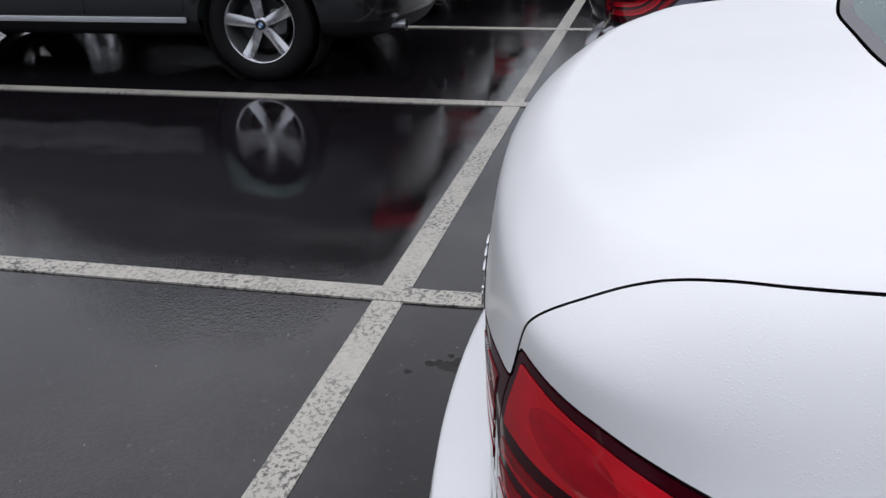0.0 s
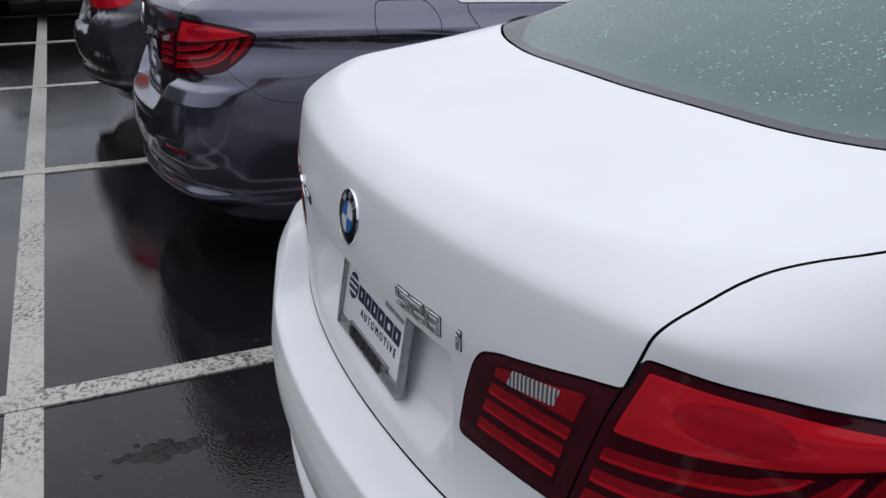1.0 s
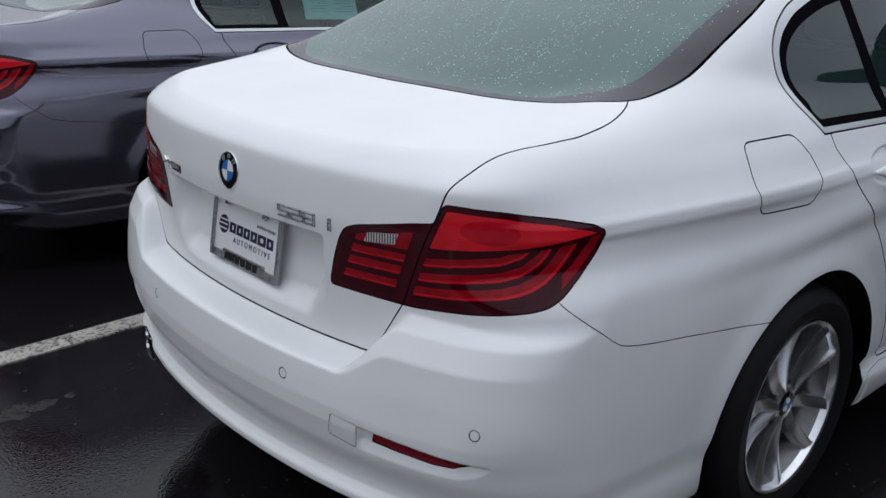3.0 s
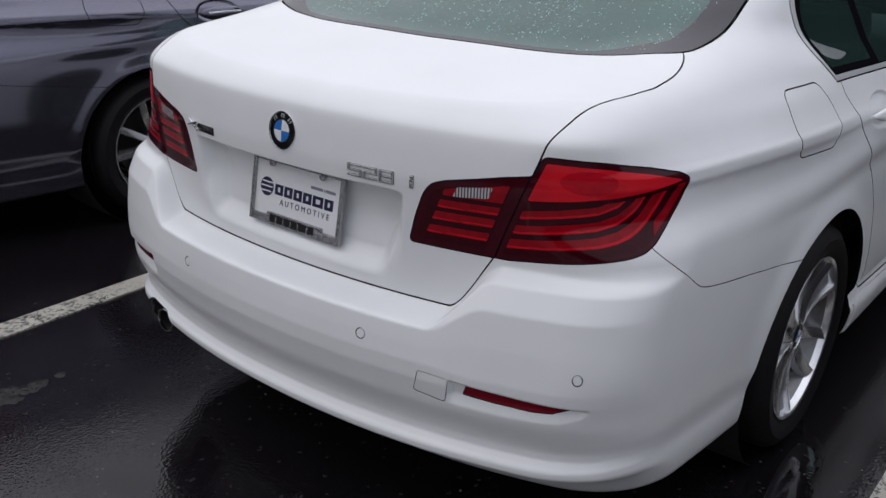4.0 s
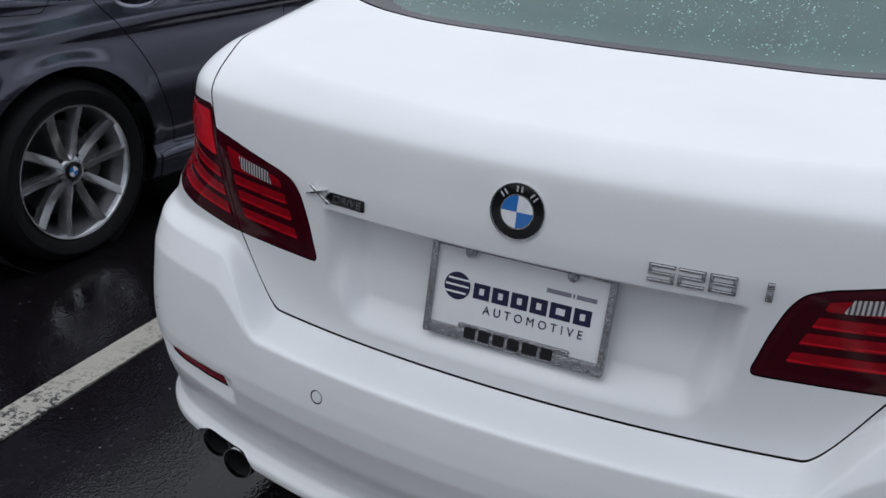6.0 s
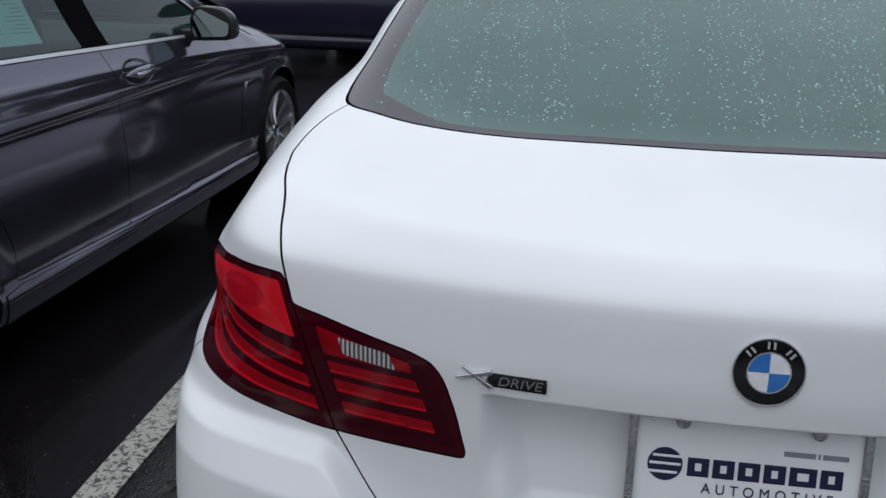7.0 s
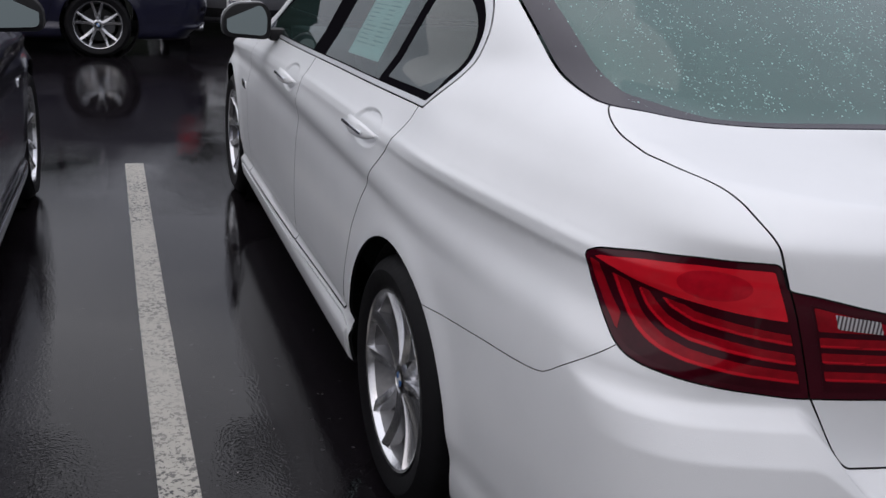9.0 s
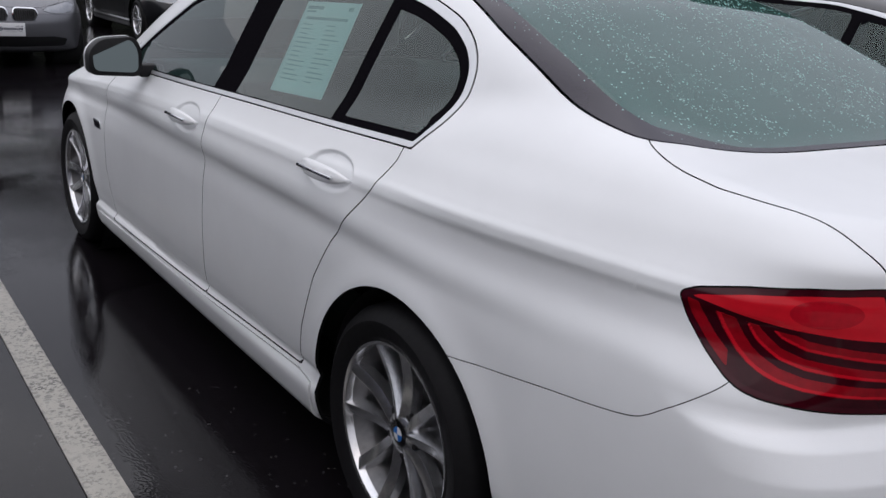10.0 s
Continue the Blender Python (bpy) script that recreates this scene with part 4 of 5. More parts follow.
def roundel(parent, place, normal, up, r, name="roundel"):
    """A round badge: chrome edge, dark ring, blue and white quarters."""
    z = normal.normalized()
    x = up.cross(z).normalized()
    y = z.cross(x)
    m = Matrix.Translation(place) @ Matrix((x, y, z)).transposed().to_4x4()
    bm = bmesh.new()
    lathe(bm, [(r, -0.004), (r, 0.002), (r * 0.985, 0.0032), (r * 0.95, 0.0032), (r * 0.94, 0.0025)], "z", 40)
    lathe(bm, [(r * 0.60, 0.0028), (r * 0.60, 0.0036), (r * 0.56, 0.0036), (r * 0.56, 0.0028)], "z", 40)
    bmesh.ops.transform(bm, matrix=m, verts=bm.verts)
    top = part(name, bm, M["chrome"], parent)
    bm = bmesh.new()
    lathe(bm, [(r * 0.945, 0.0012), (r * 0.60, 0.003), (0.0, 0.003)], "z", 40)
    bmesh.ops.transform(bm, matrix=m, verts=bm.verts)
    part("badge_ring", bm, M["black_gloss"], top)
    for k in range(4):
        bm = bmesh.new()
        c = bm.verts.new((0, 0, 0.0045))
        vs = [bm.verts.new((r * 0.56 * math.cos((k + i / 8) * math.pi / 2), r * 0.56 * math.sin((k + i / 8) * math.pi / 2), 0.0038)) for i in range(9)]
        for a, b in zip(vs, vs[1:]):
            bm.faces.new((c, a, b))
        bmesh.ops.transform(bm, matrix=m, verts=bm.verts)
        part("badge_quarter", bm, M["badge_blue"] if k % 2 else M["badge_white"], top)
    for a in (133, 90, 47):
        bm = bmesh.new()
        w = r * 0.11
        c = Vector((math.cos(radians(a)), math.sin(radians(a)), 0)) * r * 0.775
        box(bm, (-w, -r * 0.1, 0.0018), (-w * 0.45, r * 0.1, 0.0030))
        box(bm, (w * 0.45, -r * 0.1, 0.0018), (w, r * 0.1, 0.0030))
        bmesh.ops.transform(bm, matrix=m @ Matrix.Translation(c) @ Matrix.Rotation(radians(a - 90), 4, "Z"), verts=bm.verts)
        part("badge_mark", bm, M["satin"], top)
    return top


def wheel(parent, place, side, S, style, spin=0.0, rim_mat="alloy"):
    """A wheel with its tyre, disc and cap; side is +1 for the car's right."""
    R, rim, width = S["wheel"], style["rim"], style["tyre"]
    bm = rim_mesh(rim)
    m = Matrix.Translation(place) @ Matrix.Rotation(0 if side > 0 else math.pi, 4, "Z") @ Matrix.Rotation(radians(spin), 4, "X")
    bmesh.ops.transform(bm, matrix=m, verts=bm.verts)
    top = part("wheel", bm, M[rim_mat], parent, "silver alloy spoked wheel")
    for name, bm, mat in (("hub", hub_mesh(), M[rim_mat]), ("rim_barrel", barrel_mesh(rim), M["alloy_dark"])):
        bmesh.ops.transform(bm, matrix=m, verts=bm.verts)
        part(name, bm, mat, top)
    for i in range(style["pairs"]):
        c = 2 * math.pi * i / style["pairs"] + math.pi / 2
        for s in ((-1, 1) if style["open"] else (0,)):
            bm = bmesh.new()
            w = style["width"]
            spoke(bm, c + s * radians(style["hub"]), c + s * radians(style["open"]), 0.040, rim - 0.012, w, w * style["flare"], -0.026, -0.006, ridge=s)
            bmesh.ops.recalc_face_normals(bm, faces=bm.faces)
            bmesh.ops.transform(bm, matrix=m, verts=bm.verts)
            part("spoke", bm, M[rim_mat], top)
    bm = tyre_mesh(R, rim, width)
    bmesh.ops.transform(bm, matrix=m, verts=bm.verts)
    part("tyre", bm, M["rubber"], top, "black rubber tyre")
    bm = bmesh.new()
    lathe(bm, [(0.0, -0.10), (0.17, -0.10), (0.17, -0.122), (0.0, -0.122)], segs=48)
    bmesh.ops.recalc_face_normals(bm, faces=bm.faces)
    bmesh.ops.transform(bm, matrix=m, verts=bm.verts)
    part("brake_disc", bm, M["steel"], top)
    bm = bmesh.new()
    prism(bm, rounded([(0.06, -0.09), (0.155, -0.08), (0.175, 0.0), (0.155, 0.08), (0.06, 0.09)], 0.03), -0.14, -0.07, "x", 0.006)
    bmesh.ops.transform(bm, matrix=m, verts=bm.verts)
    part("brake_caliper", bm, M["alloy_dark"], top)
    for i in range(5):
        a = 2 * math.pi * (i + 0.5) / 5 + math.pi / 2
        bm = bmesh.new()
        lathe(bm, [(0.0, -0.030), (0.009, -0.030), (0.011, -0.045)], segs=10, centre=(0, 0.058 * math.cos(a), 0.058 * math.sin(a)))
        bmesh.ops.transform(bm, matrix=m, verts=bm.verts)
        part("wheel_bolt", bm, M["black"], top)
    out = (m.to_3x3() @ Vector((1, 0, 0)))
    cap = m @ Vector((-0.028, 0, 0))
    bm = bmesh.new()
    lathe(bm, [(0.033, -0.034), (0.033, -0.024), (0.028, -0.022), (0.0, -0.021)], segs=32)
    bmesh.ops.transform(bm, matrix=m, verts=bm.verts)
    part("hub_cap", bm, M["black_gloss"], top, "round hub cap with blue and white quarters")
    for k in range(4):
        bm = bmesh.new()
        c = bm.verts.new((-0.0195, 0, 0))
        vs = [bm.verts.new((-0.0205, 0.019 * math.cos((k + i / 6) * math.pi / 2), 0.019 * math.sin((k + i / 6) * math.pi / 2))) for i in range(7)]
        for a, b in zip(vs, vs[1:]):
            bm.faces.new((c, a, b))
        bmesh.ops.transform(bm, matrix=m, verts=bm.verts)
        part("cap_quarter", bm, M["badge_blue"] if k % 2 else M["badge_white"], top)
    return top


TWIN = dict(rim=0.237, tyre=0.225, pairs=5, open=15.5, hub=18.0, width=0.034, flare=1.12)
BROAD = dict(TWIN, rim=0.244)
STAR = dict(rim=0.252, tyre=0.255, pairs=5, open=0.0, hub=0.0, width=0.060, flare=1.35)
VSPOKE = dict(rim=0.240, tyre=0.225, pairs=5, open=13.0, hub=6.0, width=0.034, flare=0.85)


def lettering(name, text, size, depth, m, mat, parent, stretch=1.0, shear=0.0, space=1.0, bold=0.0):
    cu = bpy.data.curves.new(name, "FONT")
    cu.body, cu.size, cu.extrude, cu.align_x, cu.align_y = text, size, depth, "CENTER", "CENTER"
    cu.space_character, cu.shear, cu.offset = space, shear, bold
    cu.bevel_depth = bold
    tmp = bpy.data.objects.new(name, cu)
    scene.collection.objects.link(tmp)
    me = bpy.data.meshes.new_from_object(tmp.evaluated_get(bpy.context.evaluated_depsgraph_get()))
    bpy.data.objects.remove(tmp)
    me.transform(m @ Matrix.Diagonal((stretch, 1, 1, 1)))
    me.materials.clear()
    me.materials.append(mat)
    me.name = name
    ob = new(name, me)
    ob.parent = parent
    return ob


def surface_frame(x, z, lift=0.0):
    """A frame on the saloon's rear: x to the right, y up the skin, z out."""
    y, n = skin_at(SALOON, x, z)
    right = Vector((0, 0, 1)).cross(n).normalized()
    right = right if right.x > 0 else -right
    up = n.cross(right).normalized()
    return Matrix.Translation(Vector((x, y, z)) + n * lift) @ Matrix((right, up, n)).transposed().to_4x4()


def seat(parent, x, y, z, name):
    bm = bmesh.new()
    box(bm, (x - 0.25, y - 0.26, z - 0.10), (x + 0.25, y + 0.28, z + 0.08), 0.05, 3)
    top = part(name, bm, M["leather"], parent)
    bm = bmesh.new()
    prism(bm, rounded([(y - 0.20, z + 0.02), (y - 0.42, z + 0.58), (y - 0.30, z + 0.60), (y - 0.06, z + 0.06)], 0.05), x - 0.24, x + 0.24, "x", 0.03)
    part("backrest", bm, M["leather"], top)
    bm = bmesh.new()
    box(bm, (x - 0.13, y - 0.44, z + 0.62), (x + 0.13, y - 0.33, z + 0.80), 0.04, 3)
    part("headrest", bm, M["leather"], top)


def cabin(car):
    bm = bmesh.new()
    box(bm, (-0.70, 0.9, 0.24), (0.70, 3.7, 0.28))
    part("cabin_floor", bm, M["void"], car)
    for x in (-0.38, 0.38):
        seat(car, x, 2.62, 0.52, "front_seat")
    bm = bmesh.new()
    box(bm, (-0.62, 1.45, 0.40), (0.62, 1.95, 0.60), 0.06, 3)
    bench = part("rear_seat", bm, M["leather"], car)
    bm = bmesh.new()
    prism(bm, rounded([(1.45, 0.55), (1.12, 1.08), (1.24, 1.12), (1.60, 0.58)], 0.05), -0.60, 0.60, "x", 0.03)
    part("backrest", bm, M["leather"], bench)
    for x in (-0.30, 0.0, 0.30):
        bm = bmesh.new()
        k = 0.12 if x else 0.09
        box(bm, (x - k, 0.975, 1.08), (x + k, 1.075, 1.235 if x else 1.16), 0.035, 3)
        rest = part("headrest", bm, M["leather"], bench)
        if x:
            # a thin pale rectangle just behind each outer headrest
            bm = bmesh.new()
            box(bm, (x * 0.66 - 0.042, 0.966, 1.150), (x * 0.66 + 0.042, 0.974, 1.212), 0.003)
            part("pale_rectangle", bm, M["tag"], rest, "pale printed tag on the headrest")
    bm = bmesh.new()
    prism(bm, [(0.62, 1.05), (0.62, 1.09), (1.16, 1.08), (1.16, 1.04)], -0.58, 0.58, "x")
    part("parcel_shelf", bm, M["leather"], car)
    bm = bmesh.new()
    prism(bm, rounded([(3.05, 0.70), (3.0, 0.92), (3.15, 0.99), (3.65, 0.96), (3.65, 0.60)], 0.05), -0.70, 0.70, "x", 0.02)
    part("dashboard", bm, M["leather"], car)
    bm = bmesh.new()
    lathe(bm, [(0.185 + 0.016 * math.cos(a), 0.016 * math.sin(a)) for a in [i * math.pi / 4 for i in range(8)]], "y", 40, closed=True)
    box(bm, (-0.17, -0.01, -0.03), (0.17, 0.012, 0.03), 0.01)
    bmesh.ops.transform(bm, matrix=pose(-0.38, 2.86, 0.92, -22), verts=bm.verts)
    part("steering_wheel", bm, M["black"], car)


def mirror(car, side, mat):
    """A door mirror: painted shell, dark rim, glass and foot."""
    c = Vector((side * 1.0, 3.03, 1.035))
    bm = bmesh.new()
    prof = [(u * 0.95, v * 0.94) for u, v in rounded([(-0.10, -0.075), (0.105, -0.085), (0.112, 0.02), (0.085, 0.080), (-0.05, 0.070), (-0.10, 0.02)], 0.035, 5)]
    rings = []
    for k, (sc, d) in enumerate(((0.97, 0.050), (1.0, 0.060), (0.95, 0.085), (0.81, 0.115), (0.5, 0.138), (0.05, 0.147))):
        rings.append([bm.verts.new((c.x - side * u * sc, c.y + d, c.z + v * sc)) for u, v in prof])
    for p, q in zip(rings, rings[1:]):
        for i in range(len(prof)):
            j = (i + 1) % len(prof)
            bm.faces.new((p[i], p[j], q[j], q[i]))
    bmesh.ops.recalc_face_normals(bm, faces=bm.faces)
    top = part("door_mirror", bm, mat, car)
    bm = bmesh.new()
    prism(bm, [(c.x - side * u * 0.995, c.z + v * 0.985) for u, v in prof], c.y - 0.010, c.y + 0.056, "y", 0.004)
    part("mirror_housing", bm, M["black"], top)
    bm = bmesh.new()
    prism(bm, [(c.x - side * u * 0.82, c.z + v * 0.80) for u, v in prof], c.y - 0.013, c.y - 0.008, "y")
    bmesh.ops.transform(bm, matrix=Matrix.Translation(c) @ pose(0, 0, 0, -11, 0, side * 5) @ Matrix.Translation(-c - Vector((0, 0.004, 0))), verts=bm.verts)
    part("mirror_glass", bm, M["mirror"], top, "door mirror glass")
    bm = bmesh.new()
    box(bm, (side * 0.80, c.y + 0.02, c.z - 0.085), (side * 0.90, c.y + 0.09, c.z - 0.035), 0.012)
    part("mirror_foot", bm, M["black"], top)
    return top


m_, nt_, b_ = material("mirror_silver")
b_.inputs["Metallic"].default_value, b_.inputs["Roughness"].default_value = 1.0, 0.02
b_.inputs["Base Color"].default_value = (0.15, 0.18, 0.18, 1)
M["mirror"] = m_
lens_m, lens_nt, lens_b = material("ribbed_clear_lens")
ribs = node(lens_nt, "ShaderNodeTexWave", Scale=48.0, Distortion=0.6, Detail=1.0)
lens_nt.links.new(coords(lens_nt), ribs.inputs["Vector"])
lens_nt.links.new(ramp(lens_nt, ribs.outputs["Fac"], [(0.15, (0.10, 0.08, 0.09)), (0.75, (0.72, 0.70, 0.71))]), lens_b.inputs["Base Color"])
lens_b.inputs["Metallic"].default_value, lens_b.inputs["Roughness"].default_value = 0.45, 0.16
bump(lens_nt, lens_b, ribs.outputs["Fac"], 0.5, 0.002)
M["clear_lens"] = lens_m
M["exhaust"] = plain("exhaust_chrome", (0.50, 0.50, 0.52), 0.2, 1.0, amount=0.2)


def side_skin(S, y, z, side):
    lo, hi = 0.3, 1.1
    for _ in range(40):
        mid = (lo + hi) / 2
        if field(S, np.array([mid]), np.array([y]), np.array([z]))[0] < 0:
            lo = mid
        else:
            hi = mid
    n = Vector(grads(S, np.array([[lo, y, z]]))[0]).normalized()
    return Vector((side * lo, y, z)), Vector((side * n.x, n.y, n.z))


def door_handle(car, y, z, side, mat):
    """A pull handle over a shallow cup."""
    p, n = side_skin(SALOON, y, z, side)
    fwd = Vector((0, 1, 0))
    fwd = (fwd - n * fwd.dot(n)).normalized()
    up = n.cross(fwd) * (1 if side < 0 else -1)
    up = up if up.z > 0 else -up
    m = Matrix.Translation(p) @ Matrix((fwd, up, n)).transposed().to_4x4()
    bm = bmesh.new()
    n_seg = 12
    rings = []
    for i in range(n_seg + 1):
        k = i / n_seg * 2 - 1
        h = 0.036 * math.sqrt(max(0.02, 1 - abs(k) ** 2.6)) * 0.62
        d = 0.010 + 0.030 * (1 - k * k) ** 0.6
        rings.append([bm.verts.new((k * 0.115, h * math.cos(a) + 0.002, d + 0.009 * math.sin(a))) for a in [j * math.pi / 4 for j in range(8)]])
    for a, b in zip(rings, rings[1:]):
        for j in range(8):
            bm.faces.new((a[j], a[(j + 1) % 8], b[(j + 1) % 8], b[j]))
    bm.faces.new(rings[0])
    bm.faces.new(rings[-1][::-1])
    bmesh.ops.recalc_face_normals(bm, faces=bm.faces)
    bmesh.ops.transform(bm, matrix=m, verts=bm.verts)
    top = part("door_handle", bm, mat, car)
    bm = bmesh.new()
    box(bm, (-0.09, -0.006, 0.040), (0.09, 0.004, 0.0495), 0.003)
    bmesh.ops.transform(bm, matrix=m, verts=bm.verts)
    part("handle_inlay", bm, M["chrome"], top)


def exhaust(car):
    for at in ((-0.606, 0.086, 0.305), (-0.529, 0.053, 0.302)):
        bm = bmesh.new()
        lathe(bm, [(0.033, 0.26), (0.034, 0.02), (0.0345, 0.002)], "y", 28, at)
        tip = part("exhaust_tip", bm, M["exhaust"], car, "round chrome exhaust tip with a dark bore")
        bm = bmesh.new()
        lathe(bm, [(0.0345, 0.002), (0.0340, -0.002), (0.0315, -0.002), (0.0300, 0.006)], "y", 28, at)
        part("tip_edge", bm, M["chrome"], tip)
        bm = bmesh.new()
        lathe(bm, [(0.0300, 0.006), (0.0295, 0.10), (0.0, 0.11)], "y", 28, at)
        part("tip_bore", bm, M["void"], tip)


LABELS = {"rear_pane": "rain-beaded rear window glass", "tail_lamp": "dark red tail lamp lens"}


def saloon(name, label, paint_key, pieces, m, style=TWIN, spin=(0, 0, 0, 0), plate=None, sticker=False, badge=True):
    car = new(name)
    tagged(car, label, "car", "parked cars")
    body = M[paint_key]
    look_of = {"rear_window": M["frit"], "windscreen": M["side_glass"], "window_trim": M["satin"], "window_seal": M["pillar"],
               "rear_pane": M["rear_glass"], "front_door_pane": M["side_glass"], "rear_door_pane": M["side_glass"], "quarter_pane": M["side_glass"],
               "tail_lamp": M["red_deep"], "lid_lamp": M["red_deep"], "reverse_lens": M["clear_lens"], "brake_block": M["red_block"], "lid_block": M["red_dim"],
               "lamp_field": M["red_gap"], "lid_field": M["red_gap"], "bumper_reflector": M["reflector"], "headlamp": M["headlamp"], "grille": M["black"], "lower_intake": M["black"], "inner_shell": M["void"]}
    if "lid_lamp" not in pieces:
        look_of["tail_lamp"] = M["red"]
    made = {}
    for key, me in pieces.items():
        k, mark = key.rstrip("|"), "|" * key.count("|")
        mat = look_of.get(k, body)
        base = k
        if k.startswith(("light_bar", "lid_bar")):
            mat, base = M["red_dim"], "light_bar"
        if k.startswith(("bar_glow", "lid_glow")):
            mat, base = M["red"], "bar_highlight"
        if k == "block_oval":
            mat, base = M["red_mid"], "reflector_field"
        if k.startswith("parking_sensor"):
            base = "parking_sensor"
        up = car
        if k.startswith(("light_bar", "bar_glow")) or k in ("brake_block", "block_oval", "lamp_field"):
            up = made["tail_lamp" + mark]
        if k.startswith(("lid_bar", "lid_glow")) or k in ("reverse_lens", "lid_block", "lid_field"):
            up = made["lid_lamp" + mark]
        if k == "rear_pane":
            up = made["rear_window"]
        made[key] = piece(base, me, mat, up, LABELS.get(k, ""))
    for i, (hy, side) in enumerate(((SALOON["axles"][0], -1), (SALOON["axles"][0], 1), (SALOON["axles"][1], -1), (SALOON["axles"][1], 1))):
        wheel(car, (side * 0.905, hy + (0.022 if hy < 2 else 0.022), SALOON["wheel"]), side, SALOON, style, spin[i])
    bm = bmesh.new()
    box(bm, (-0.60, 0.25, 0.19), (0.60, 4.6, 0.24))
    part("underbody", bm, M["void"], car)
    for hy in SALOON["axles"]:
        for side in (-1, 1):
            bm = bmesh.new()
            lathe(bm, [(0.372, 0.0), (0.372, 0.32)], "x", 40, (side * 0.72 - 0.16, hy, SALOON["wheel"]))
            part("wheel_liner", bm, M["void"], car)
    cabin(car)
    for side in (-1, 1):
        mirror(car, side, body)
        door_handle(car, 1.488, 0.906, side, body)
        door_handle(car, 2.500, 0.880, side, body)
    exhaust(car)
    if badge:
        f = surface_frame(0.004, 0.9455)
        roundel(car, f.translation, f.to_3x3() @ Vector((0, 0, 1)), f.to_3x3() @ Vector((0, 1, 0)), 0.0435)
    car.matrix_basis = m
    return car


# ---- ground and lines ----
def flat(name, outline, z, mat, label, kind="structure", category=""):
    bm = bmesh.new()
    bm.faces.new([bm.verts.new((x, y, z)) for x, y in outline])
    bmesh.ops.recalc_face_normals(bm, faces=bm.faces)
    ob = part(name, bm, mat)
    return tagged(ob, label, category, "", kind)


flat("ground", [(-400, -400), (400, -400), (400, 400), (-400, 400)], 0.0, M["asphalt"], "wet dark asphalt of the car park with puddles")


def line(points, w, top, name="parking_line"):
    """A painted line through the given places, a few millimetres thick."""
    bm = bmesh.new()
    rows = []
    for i, p in enumerate(points):
        d = (Vector(points[min(i + 1, len(points) - 1)]) - Vector(points[max(i - 1, 0)])).normalized()
        s = Vector((-d.y, d.x)) * w / 2
        rows.append([bm.verts.new((p[0] + k * s.x, p[1] + k * s.y, z)) for k, z in ((1, -0.002), (1, top), (-1, top), (-1, -0.002))])
    for a, b in zip(rows, rows[1:]):
        for k in range(3):
            bm.faces.new((a[k], a[k + 1], b[k + 1], b[k]))
    bm.faces.new(rows[0])
    bm.faces.new(rows[-1][::-1])
    bmesh.ops.recalc_face_normals(bm, faces=bm.faces)
    return tagged(part(name, bm, M["stripe"], None, smooth=False), "worn cream-white painted parking line on wet asphalt", "line", "parking lines", "structure")


line([(12, -0.715), (-1.4, -0.556), (-4.05, -0.522), (-6.5, -0.478), (-26, -0.20)], 0.105, 0.003)
for i in range(-9, 5):
    x = -1.395 + 2.655 * i
    line([(x - 0.02, 4.72), (x - 0.035, 2.5), (x - 0.035, 1.0), (x, -0.4), (x - 0.02, -2.2), (x - 0.06, -5.8)], 0.105, 0.0065)


# an unseen far dark belt all round, added to darken low sky reflections
bm = bmesh.new()
ring = []
rnd_ = random.Random(9)
for i in range(96):
    a = 2 * math.pi * i / 96
    r = 75 + 6 * rnd_.random()
    tall = 7.5 + 17.0 * max(0.0, min(1.0, 3.0 * math.cos(a - radians(52)) - 1.9)) + 2.5 * rnd_.random()
    ring.append([bm.verts.new((r * math.cos(a), r * math.sin(a), z)) for z in (0, 4.5, tall)])
for p, q in zip(ring, ring[1:] + ring[:1]):
    for k in range(2):
        bm.faces.new((p[k], p[k + 1], q[k + 1], q[k]))
bmesh.ops.recalc_face_normals(bm, faces=bm.faces)
tagged(part("backdrop", bm, M["trees"]), "far dark belt of trees round the car park", "trees", "", "structure")


def ground_stain(x0, y0, count, spread, seed):
    """A dark clot of grit and rotten leaves, a few millimetres proud of the asphalt."""
    rnd = random.Random(seed)
    bm = bmesh.new()
    for _ in range(count):
        cx, cy = x0 + rnd.gauss(0, spread[0]), y0 + rnd.gauss(0, spread[1])
        r = 0.010 + 0.022 * rnd.random()
        n = 9
        rim = [bm.verts.new((cx + r * (0.7 + 0.6 * rnd.random()) * math.cos(2 * math.pi * i / n), cy + r * (0.7 + 0.6 * rnd.random()) * math.sin(2 * math.pi * i / n), 0.0005)) for i in range(n)]
        top = bm.verts.new((cx, cy, 0.004 + 0.004 * rnd.random()))
        for i in range(n):
            bm.faces.new((rim[i], rim[(i + 1) % n], top))
    return tagged(part("ground_stain", bm, M["grit"], None, smooth=False), "dark clot of wet grit on asphalt", "stain", "", "stuff")


ground_stain(-0.98, -0.20, 34, (0.035, 0.075), 3)
ground_stain(-1.22, 0.95, 14, (0.03, 0.05), 8)


